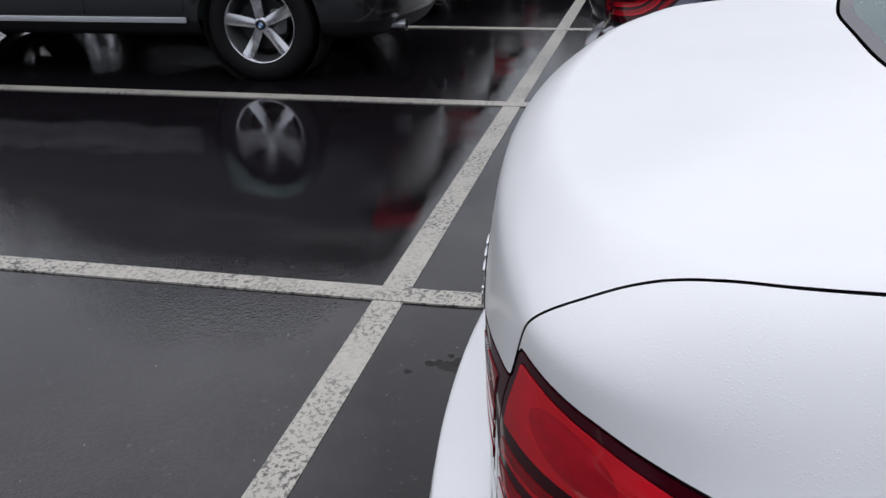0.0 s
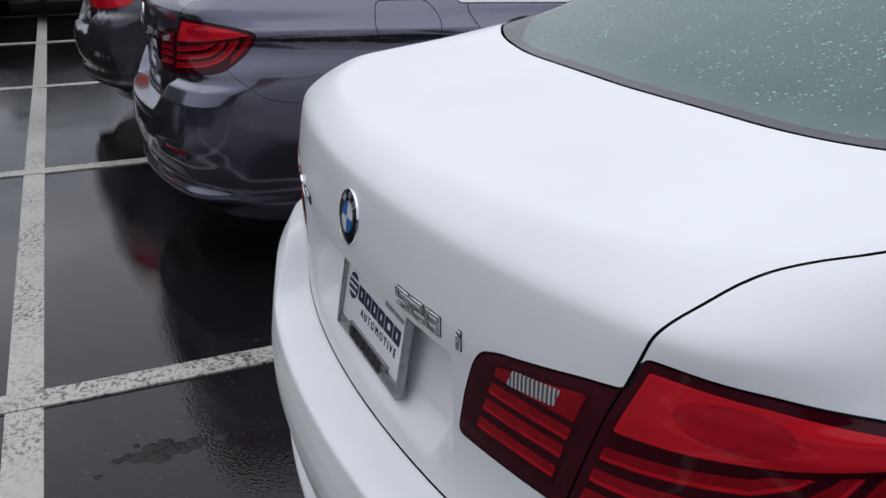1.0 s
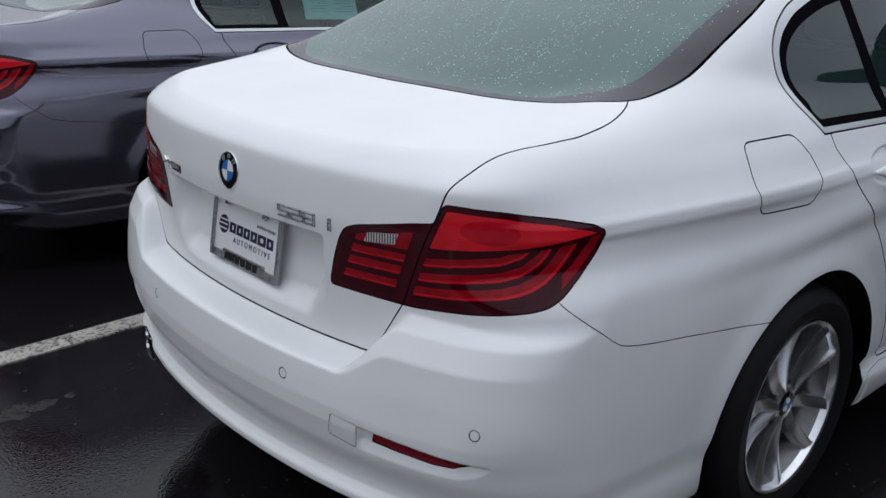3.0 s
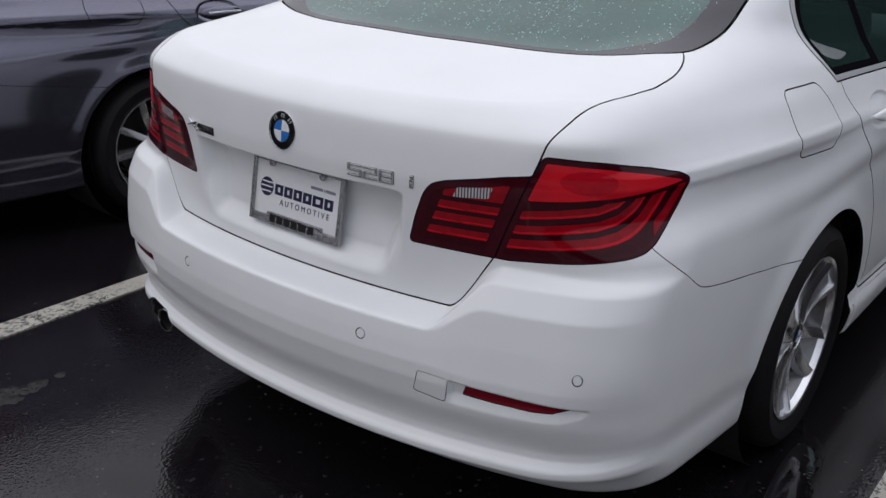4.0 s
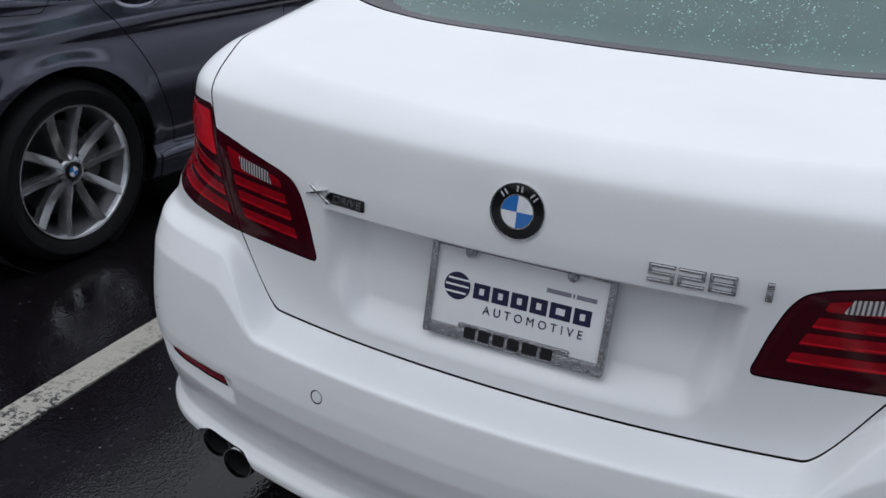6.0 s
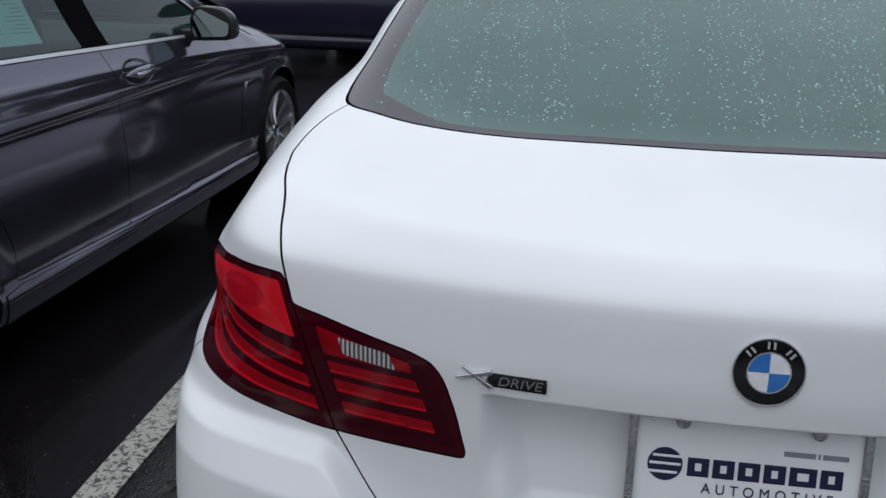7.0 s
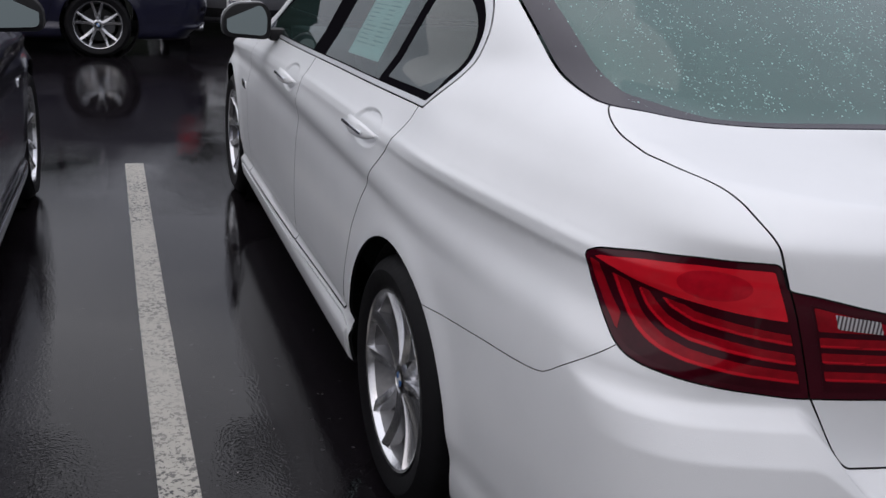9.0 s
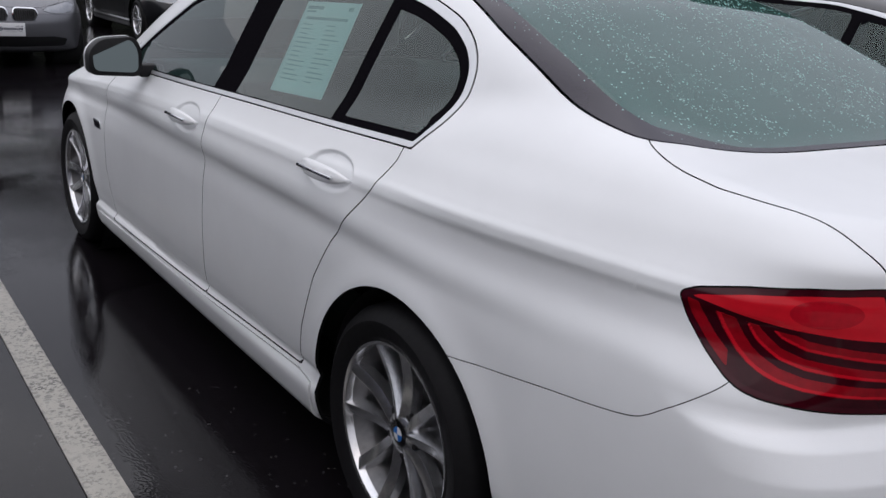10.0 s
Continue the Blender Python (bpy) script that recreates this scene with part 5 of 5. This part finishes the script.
def rain_beads(car, count, seed):
    """Drops that hang on the rear glass, many of them in trails down the slope."""
    rnd = np.random.RandomState(seed)
    n1 = count // 3
    x = rnd.uniform(-0.62, 0.62, n1)
    y = rnd.uniform(0.58, 1.40, n1)
    trail = rnd.uniform(-0.6, 0.6, 34)
    k = rnd.randint(0, 34, count - n1)
    x = np.concatenate([x, trail[k] + rnd.normal(0, 0.007, count - n1)])
    y = np.concatenate([y, rnd.uniform(0.6, 1.40, count - n1)])
    ok = inside_poly(x, y, BACKLIGHT) < -0.02
    x, y = x[ok], y[ok]
    lo, hi = np.full(len(x), 1.0), np.full(len(x), 1.6)
    for _ in range(26):
        mid = (lo + hi) / 2
        out = field(SALOON, x, y, mid) > 0
        hi, lo = np.where(out, mid, hi), np.where(out, lo, mid)
    P = np.stack([x, y, lo], 1)
    N = grads(SALOON, P)
    N /= np.linalg.norm(N, axis=1, keepdims=True)
    U = np.cross(N, [0, 1.0, 0])
    U /= np.linalg.norm(U, axis=1, keepdims=True)
    V = np.cross(N, U)
    r = 0.0007 + 0.0017 * rnd.rand(len(P)) ** 2.2
    verts, faces = [], []
    for i in range(len(P)):
        b = len(verts)
        for h, s in ((0.0, 1.0), (0.42, 0.8)):
            for j in range(6):
                a = j * math.pi / 3
                verts.append(P[i] + r[i] * (s * (math.cos(a) * U[i] + 1.25 * math.sin(a) * V[i]) + h * N[i]))
        verts.append(P[i] + N[i] * r[i] * 0.62)
        for j in range(6):
            k2 = (j + 1) % 6
            faces.append((b + j, b + k2, b + 6 + k2, b + 6 + j))
            faces.append((b + 6 + j, b + 6 + k2, b + 12))
    me = bpy.data.meshes.new("rain_beads")
    me.from_pydata([tuple(v) for v in verts], [], faces)
    me.polygons.foreach_set("use_smooth", [True] * len(me.polygons))
    me.materials.append(M["water"])
    ob = new("rain_beads", me)
    ob.parent = car
    ob["kind"] = "stuff"
    return ob


def licence_plate(car, f, frame=True):
    """A white dealer plate in a chrome frame. f: its middle, x right, y up, z out."""
    w, h = 0.1525, 0.0765
    bm = bmesh.new()
    prism(bm, rounded([(-w, -h), (w, -h), (w, h), (-w, h)], 0.008), -0.003, 0.001, "z", 0.0006)
    bmesh.ops.transform(bm, matrix=f, verts=bm.verts)
    top = part("licence_plate", bm, M["plate_white"], car, "white dealer plate with dark blue print")
    def block(name, x0, y0, x1, y1, z0, z1, mat, r=0.0):
        bm = bmesh.new()
        prism(bm, rounded([(x0, y0), (x1, y0), (x1, y1), (x0, y1)], r) if r else [(x0, y0), (x1, y0), (x1, y1), (x0, y1)], z0, z1, "z", 0.0005 if z1 - z0 > 0.002 else 0)
        bmesh.ops.transform(bm, matrix=f, verts=bm.verts)
        return part(name, bm, mat, top)
    if frame:
        W, H = 0.1585, 0.081
        block("frame_rail", -W, -H, -W + 0.011, H, -0.004, 0.007, M["chrome_wet"], 0.004)
        block("frame_rail", W - 0.011, -H, W, H, -0.004, 0.007, M["chrome_wet"], 0.004)
        block("frame_rail", -W + 0.011, H - 0.008, W - 0.011, H, -0.004, 0.0068, M["chrome_wet"])
        block("frame_band", -W + 0.011, -H, W - 0.011, -H + 0.020, -0.004, 0.0066, M["chrome_wet"])
        block("frame_hump", -0.095, -H + 0.020, 0.100, -H + 0.029, -0.004, 0.0066, M["chrome_wet"], 0.004)
        x = -0.082
        for k in range(6):
            lw = 0.024 if k != 4 else 0.030
            block("band_mark", x, -H + 0.006, x + lw - 0.004, -H + 0.025, 0.0060, 0.0078, M["black"], 0.003)
            x += lw + 0.002
        for sx in (-0.088, 0.088):
            bm = bmesh.new()
            lathe(bm, [(0.0095, 0.004), (0.0095, 0.009), (0.007, 0.012), (0.0, 0.013)], "z", 16, (sx, h - 0.006, 0))
            bmesh.ops.transform(bm, matrix=f, verts=bm.verts)
            part("plate_screw", bm, M["chrome_wet"], top)
    # emblem: a striped disc, and the dealer's lettering as plain bars
    bm = bmesh.new()
    lathe(bm, [(0.0235, 0.0012), (0.0235, 0.0022), (0.0, 0.0022)], "z", 32, (-0.107, 0.008, 0))
    bmesh.ops.transform(bm, matrix=f, verts=bm.verts)
    part("emblem", bm, M["ink"], top)
    for dy, dx in ((0.012, 0.004), (0.001, 0.0), (-0.011, -0.004)):
        block("emblem_stripe", -0.128 + dx, 0.008 + dy - 0.0017, -0.086 + dx, 0.008 + dy + 0.0017, 0.002, 0.0029, M["plate_white"])
    x = -0.079
    for k in range(6):
        lw = 0.0335 if k != 4 else 0.040
        o = [(x + 0.002, -0.006), (x + lw - 0.003, -0.006), (x + lw - 0.003, 0.020), (x + 0.002, 0.020)]
        block("print_mark", o[0][0], o[0][1], o[1][0], 0.0015, 0.0012, 0.0022, M["ink"])
        block("print_mark", o[0][0], 0.0130, o[1][0], 0.020, 0.0012, 0.0022, M["ink"])
        block("print_mark", o[0][0], -0.0005, o[0][0] + 0.0098, 0.0145, 0.0012, 0.0022, M["ink"])
        block("print_mark", o[1][0] - 0.0098, -0.0005, o[1][0], 0.0145, 0.0012, 0.0022, M["ink"])
        x += lw
    lettering("print", "AUTOMOTIVE", 0.0205, 0.0004, f @ Matrix.Translation((0.030, -0.0225, 0.0018)), M["ink"], top, 0.92, 0.0, 1.62)
    for x0, x1 in ((0.047, 0.088), (0.091, 0.094), (0.097, 0.130)):
        block("print_mark", x0, 0.034, x1, 0.041, 0.0012, 0.0020, M["ink_grey"])
    return top


def model_script(car):
    """The chromed figures and the drive badge on the boot lid."""
    w, h, t = 0.0182, 0.0130, 0.0036
    bars = {"t": (-w, h - t, w, h), "m": (-w, -t / 2, w, t / 2), "_": (-w, -h, w, -h + t), "a": (-w, 0, -w + t * 1.3, h), "b": (w - t * 1.3, 0, w, h),
            "d": (-w, -h, -w + t * 1.3, 0), "c": (w - t * 1.3, -h, w, 0)}
    shape = {"5": "tamc_", "2": "tbmd_", "8": "tabmcd_"}
    for ch, x in (("5", 0.2205), ("2", 0.2615), ("8", 0.3030), ("i", 0.3640)):
        f = surface_frame(x, 0.8985, 0.0)
        cells = [bars[k] for k in shape[ch]] if ch in shape else [(-0.0042, -h, 0.0042, h - 0.0075), (-0.0042, h - 0.0048, 0.0042, h)]
        # black copy, wider below: the dark edge and shadow under each figure
        bm = bmesh.new()
        for x0, y0, x1, y1 in cells:
            box(bm, (x0 - 0.0004, y0 - 0.0013, -0.002), (x1 + 0.0004, y1 + 0.0002, 0.0016), 0.0006, 1)
        bmesh.ops.transform(bm, matrix=f, verts=bm.verts)
        shade_part = part("figure_shade", bm, M["black"], car)
        bm = bmesh.new()
        for x0, y0, x1, y1 in cells:
            box(bm, (x0, y0, 0.0), (x1, y1, 0.0042), 0.0014, 2)
        bmesh.ops.transform(bm, matrix=f, verts=bm.verts)
        part("model_figure", bm, M["chrome"], shade_part, "raised chrome model figure")
    f = surface_frame(-0.292, 0.894, 0.0)
    bm = bmesh.new()
    prism(bm, rounded([(-0.035, -0.0095), (0.035, -0.0095), (0.035, 0.0095), (-0.035, 0.0095), (-0.044, 0.0)], 0.002), -0.004, 0.0022, "z", 0.0006)
    bmesh.ops.transform(bm, matrix=f, verts=bm.verts)
    top = part("drive_badge", bm, M["black_gloss"], car, "black badge with chrome lettering")
    lettering("badge_letters", "DRIVE", 0.0185, 0.0008, f @ Matrix.Translation((0.0, 0.0, 0.0028)), M["chrome"], top, 1.15, 0.2)
    for (x0, y0), (x1, y1) in (((-0.083, -0.004), (-0.036, 0.011)), ((-0.076, 0.013), (-0.036, -0.011))):
        bm = bmesh.new()
        d = Vector((x1 - x0, y1 - y0))
        s = Vector((-d.y, d.x)).normalized() * 0.0035
        prism(bm, [(x0, y0), (x1 - s.x, y1 - s.y), (x1 + s.x, y1 + s.y), (x0 + s.x, y0 + s.y)], -0.003, 0.0045, "z", 0.0008)
        bmesh.ops.transform(bm, matrix=f, verts=bm.verts)
        part("badge_blade", bm, M["chrome"], top)


def window_sticker(car, side=-1):
    """The dealer's price sheet inside the rear door glass."""
    corners = [(2.062, 1.308), (1.745, 1.320), (1.705, 1.062), (2.022, 1.048)]
    pts = []
    for y, z in corners:
        p, n = side_skin(SALOON, y, z, side)
        pts.append(p - n * 0.007)
    a, b, c, d = pts
    def at(u, v, lift=0.0):
        n = (b - a).cross(d - a).normalized()
        n = n if n.x * side > 0 else -n
        return a.lerp(b, u).lerp(d.lerp(c, u), v) + n * lift
    def sheet(name, u0, v0, u1, v1, lift, mat, parent):
        bm = bmesh.new()
        vs = [bm.verts.new(at(u, v, l)) for l in (lift, lift - 0.0006) for u, v in ((u0, v0), (u1, v0), (u1, v1), (u0, v1))]
        bm.faces.new(vs[:4])
        bm.faces.new(vs[7:3:-1])
        for i in range(4):
            bm.faces.new((vs[i], vs[4 + i], vs[4 + (i + 1) % 4], vs[(i + 1) % 4]))
        bmesh.ops.recalc_face_normals(bm, faces=bm.faces)
        return part(name, bm, mat, parent, smooth=False)
    top = sheet("window_sticker", 0, 0, 1, 1, 0.0, M["paper"], car)
    top["label"] = "pale green printed price sheet behind glass"
    rnd = random.Random(4)
    sheet("sticker_print", 0.06, 0.05, 0.36, 0.085, 0.0009, M["paper_ink"], top)
    sheet("sticker_print", 0.06, 0.10, 0.24, 0.12, 0.0009, M["paper_ink"], top)
    sheet("sticker_print", 0.82, 0.05, 0.90, 0.09, 0.0009, M["paper_ink"], top)
    sheet("sticker_print", 0.10, 0.17, 0.88, 0.20, 0.0009, M["paper_ink"], top)
    for i in range(13):
        v = 0.25 + 0.05 * i
        for u in (0.10, 0.56):
            sheet("sticker_print", u, v, u + 0.12 + 0.24 * rnd.random(), v + 0.010, 0.0009, M["paper_ink"], top)


def fender_badge(car, side):
    p, n = side_skin(SALOON, 3.62, 0.675, side)
    fwd = Vector((0, 1, 0))
    up = Vector((0, 0, 1))
    m = Matrix.Translation(p) @ Matrix((fwd, up, Vector((side, 0, 0)))).transposed().to_4x4()
    bm = bmesh.new()
    prism(bm, rounded([(-0.06, -0.018), (0.045, -0.018), (0.06, 0.018), (-0.045, 0.018)], 0.006), -0.004, 0.004, "z", 0.001)
    bmesh.ops.recalc_face_normals(bm, faces=bm.faces)
    bmesh.ops.transform(bm, matrix=m, verts=bm.verts)
    top = part("fender_badge", bm, M["chrome"], car)
    bm = bmesh.new()
    prism(bm, rounded([(-0.048, -0.011), (0.036, -0.011), (0.048, 0.011), (-0.036, 0.011)], 0.004), 0.003, 0.0048, "z")
    bmesh.ops.transform(bm, matrix=m, verts=bm.verts)
    part("badge_field", bm, M["black_gloss"], top)


def front_face(car, mat_plate=True):
    """Kidney grille bars and frames, a front plate."""
    for side in (-1, 1):
        o = rounded([(0.040, 0.550), (0.27, 0.562), (0.322, 0.635), (0.285, 0.706), (0.045, 0.712), (0.016, 0.64)], 0.05)
        i = rounded([(0.048, 0.562), (0.264, 0.574), (0.309, 0.635), (0.278, 0.694), (0.052, 0.700), (0.028, 0.64)], 0.045)
        bm = bmesh.new()
        def y_at(x, z):
            return float(curve(np.array([z]), SALOON["front"])[0] - 0.30 * x * x) + 0.012
        a = [bm.verts.new((side * x, y_at(x, z), z)) for x, z in o]
        b = [bm.verts.new((side * x, y_at(x, z) + 0.006, z)) for x, z in i]
        c = [bm.verts.new((side * x, y_at(x, z) - 0.03, z)) for x, z in i]
        n = len(o)
        for k in range(n):
            j = (k + 1) % n
            bm.faces.new((a[k], a[j], b[j], b[k]))
            bm.faces.new((b[k], b[j], c[j], c[k]))
        bmesh.ops.recalc_face_normals(bm, faces=bm.faces)
        g = part("grille_frame", bm, M["chrome"], car)
        for k in range(10):
            x = 0.052 + k * 0.0245
            bm = bmesh.new()
            y0 = y_at(x, 0.62)
            prism(bm, [(y0 - 0.03, 0.552), (y0 + 0.002, 0.552), (y_at(x, 0.69) + 0.0, 0.688), (y_at(x, 0.69) - 0.03, 0.688)], side * x - 0.003, side * x + 0.003, "x")
            part("grille_bar", bm, M["black_gloss"], g)
    f = Matrix.Translation((0, float(curve(np.array([0.45]), SALOON["front"])[0]) + 0.012, 0.455)) @ Matrix(((-1, 0, 0), (0, 0, 1), (0, 1, 0))).to_4x4()
    licence_plate(car, f, False)


M["chrome_wet"] = plain("beaded_chrome", (0.34, 0.34, 0.36), 0.14, 1.0, grain=240.0, amount=0.75, relief=0.006)
M["ink_grey"] = plain("plate_grey_ink", (0.25, 0.25, 0.30), 0.5)
FAR = saloon_pieces(0.034, False)


def plate_frame():
    """Where the rear plate hangs, in its hollow."""
    up = Vector((0, 0.026, 0.152)).normalized()
    right = Vector((1, 0, 0))
    return Matrix.Translation((0.004, 0.083, 0.7785)) @ Matrix((right, up, right.cross(up))).transposed().to_4x4() @ Matrix.Diagonal((0.955, 0.965, 1, 1))


def suv_pieces(h):
    c = Cutter(ESTATE_SUV, h)
    flank = lambda P: np.abs(P[:, 0]) > 0.5
    dlo = [(0.35, 1.20), (0.42, 1.50), (0.55, 1.60), (1.7, 1.665), (2.4, 1.63), (2.8, 1.53), (3.2, 1.30), (3.42, 1.16), (2.0, 1.175)]
    c.take("rear_window", lambda P: inside_poly(P[:, 0], P[:, 2], rounded([(-0.62, 1.16), (0.62, 1.16), (0.58, 1.55), (-0.58, 1.55)], 0.06)), 0.003, 0.004, lambda P: P[:, 1] < 0.6)
    c.take("windscreen", lambda P: inside_poly(P[:, 0], P[:, 1], rounded([(-0.60, 2.80), (0.60, 2.80), (0.74, 3.55), (-0.74, 3.55)], 0.08)), 0.003, 0.004, lambda P: P[:, 2] > 1.1)
    c.take("window_trim", patch(dlo), 0.003, 0.006, flank, lift=0.002)
    c.sub("window_seal", "window_trim", lambda P: patch(dlo)(P) + 0.016)
    for n, lo, hi in (("front_door_pane", 2.30, 4.0), ("rear_door_pane", 1.30, 2.22), ("quarter_pane", 0.2, 1.22)):
        c.sub(n, "window_seal", lambda P, lo=lo, hi=hi: np.maximum(patch(dlo)(P) + 0.03, np.maximum(lo - P[:, 1], P[:, 1] - hi)))
    c.arches()
    shell = c.lining()
    c.take("tail_lamp", lambda P: inside_poly(along(P), P[:, 2], rounded([(0.62, 0.88), (1.05, 0.88), (1.20, 1.02), (1.12, 1.08), (0.62, 1.06)], 0.03)), 0.002, 0.01, lambda P: P[:, 1] < 0.6)
    c.take("headlamp", lambda P: inside_poly(np.abs(P[:, 0]), P[:, 2], rounded([(0.42, 0.78), (0.74, 0.78), (0.80, 0.88), (0.46, 0.86)], 0.02)), 0.002, 0.01, lambda P: P[:, 1] > 4.2)
    c.take("grille", lambda P: inside_poly(np.abs(P[:, 0]), P[:, 2], rounded([(0.03, 0.66), (0.27, 0.68), (0.31, 0.80), (0.25, 0.86), (0.05, 0.86)], 0.03)), 0.002, 0.02, lambda P: P[:, 1] > 4.4, lift=-0.003)
    c.take("rear_door", patch([(1.28, 1.17), (1.36, 0.95), (1.50, 0.6), (1.52, 0.44), (2.26, 0.44), (2.26, 1.17)]), 0.002, 0.012, flank)
    c.take("front_door", patch([(2.26, 1.17), (2.26, 0.44), (3.38, 0.44), (3.42, 0.8), (3.38, 1.15)]), 0.002, 0.012, flank)
    c.take("cladding", lambda P: P[:, 2] - 0.40, 0.001, 0.01)
    out = c.meshes()
    out["inner_shell"] = shell
    return out


SUV = suv_pieces(0.034)


def suv(name, label, paint_key, m, spin=0.0):
    car = new(name)
    tagged(car, label, "car", "parked cars")
    S = ESTATE_SUV
    look_of = {"rear_window": M["side_glass"], "windscreen": M["side_glass"], "window_trim": M["black_gloss"], "window_seal": M["black_gloss"],
               "front_door_pane": M["side_glass"], "rear_door_pane": M["side_glass"], "quarter_pane": M["side_glass"], "tail_lamp": M["red"],
               "headlamp": M["headlamp"], "grille": M["black"], "cladding": M["black"], "inner_shell": M["void"]}
    for key, me in SUV.items():
        k = key.rstrip("|")
        piece(k, me, look_of.get(k, M[paint_key]), car)
    for hy in S["axles"]:
        for side in (-1, 1):
            wheel(car, (side * 0.925, hy, S["wheel"]), side, S, STAR, spin)
            bm = bmesh.new()
            lathe(bm, [(0.42, 0.0), (0.42, 0.32)], "x", 40, (side * 0.74 - 0.16, hy, S["wheel"]))
            part("wheel_liner", bm, M["void"], car)
    for side in (-1, 1):
        bm = bmesh.new()
        prism(bm, rounded([(1.50, 0.392), (3.28, 0.392), (3.40, 0.412), (3.28, 0.430), (1.50, 0.430)], 0.008), side * 0.952, side * 0.968, "x", 0.004)
        part("sill_trim", bm, M["satin"], car, "silver sill trim strip")
        bm = bmesh.new()
        prism(bm, rounded([(0.75, 1.735), (2.6, 1.72), (2.6, 1.75), (0.8, 1.79)], 0.01), side * 0.60, side * 0.63, "x", 0.006)
        part("roof_rail", bm, M["black"], car)
        bm = bmesh.new()
        box(bm, (side * 0.92, 3.05, 1.12), (side * 1.12, 3.18, 1.30), 0.04, 3)
        part("door_mirror", bm, M[paint_key], car)
    bm = bmesh.new()
    box(bm, (-0.62, 0.3, 0.25), (0.62, 4.5, 0.36))
    part("underbody", bm, M["void"], car)
    for x in (-0.4, 0.4):
        seat(car, x, 2.5, 0.75, "front_seat")
    for side in (-1, 1):
        bm = bmesh.new()
        lathe(bm, [(0.040, 0.25), (0.041, 0.01), (0.042, 0.0), (0.037, 0.0), (0.036, 0.10)], "y", 28, (side * 0.60, 0.055, 0.345))
        part("exhaust_tip", bm, M["exhaust"], car, "round chrome exhaust tip")
        bm = bmesh.new()
        prism(bm, rounded([(0.56, 0.535), (0.80, 0.535), (0.80, 0.570), (0.56, 0.570)], 0.008), 0.105, 0.20, "y", 0.003)
        bmesh.ops.transform(bm, matrix=Matrix.Diagonal((side, 1, 1, 1)), verts=bm.verts)
        bmesh.ops.recalc_face_normals(bm, faces=bm.faces)
        part("bumper_reflector", bm, M["reflector"], car)
    car.matrix_basis = m
    return car


# ---- the cars ----
white = saloon("white_saloon_car", "white four-door saloon car wet with rain beads", "white", FINE, pose(0, 0, 0), spin=(8, 20, 30, 0))
licence_plate(white, plate_frame())
rain_beads(white, 3600, 5)
model_script(white)
window_sticker(white)
for s in (-1, 1):
    fender_badge(white, s)
grey = saloon("grey_saloon_car", "grey metallic four-door saloon car parked on wet asphalt", "grey", FINE, pose(-2.968, 0.0, 0, 0, 0, -2.0), style=BROAD, spin=(0, 5, 0, 10))
licence_plate(grey, plate_frame())
model_script(grey)
window_sticker(grey, 1)
for s in (-1, 1):
    fender_badge(grey, s)
dark = saloon("dark_saloon_car", "dark blue-grey saloon car beyond the grey one", "dark", FAR, pose(-5.50, -0.15, 0))
saloon("black_saloon_car", "black saloon car beside the white one", "black_paint", FAR, pose(2.72, 0.35, 0))
saloon("navy_saloon_car", "dark navy saloon car parked crosswise with silver wheels", "navy", FAR, pose(-0.46, 10.13, 0, 0, 0, 90), style=VSPOKE)
silver = saloon("silver_saloon_car", "silver-grey saloon car with kidney grille and dealer plate", "silver_paint", FAR, pose(0.10, 16.1, 0, 0, 0, 180))
front_face(silver)
saloon("black_saloon_car", "black saloon car parked in the far row", "black_paint", FAR, pose(3.60, 19.1, 0, 0, 0, 180))
row_suv = suv("dark_suv", "black sport utility car with five-spoke silver wheels", "black_paint", pose(-5.41, -1.31, 0, 0, 0, 180), 8)
for x, y in ((-8.07, -1.34), (-10.72, -1.36), (-13.38, -1.36)):
    copy_thing(row_suv, pose(x, y, 0, 0, 0, 180))
saloon("dark_saloon_car", "dark grey saloon car parked in the far row", "dark", FAR, pose(-2.75, 16.4, 0, 0, 0, 180))
saloon("navy_saloon_car", "dark navy saloon car parked in the far row", "navy", FAR, pose(-5.50, 16.3, 0, 0, 0, 180))
copy_thing(row_suv, pose(-15.9, -0.3, 0, 0, 0, -90))
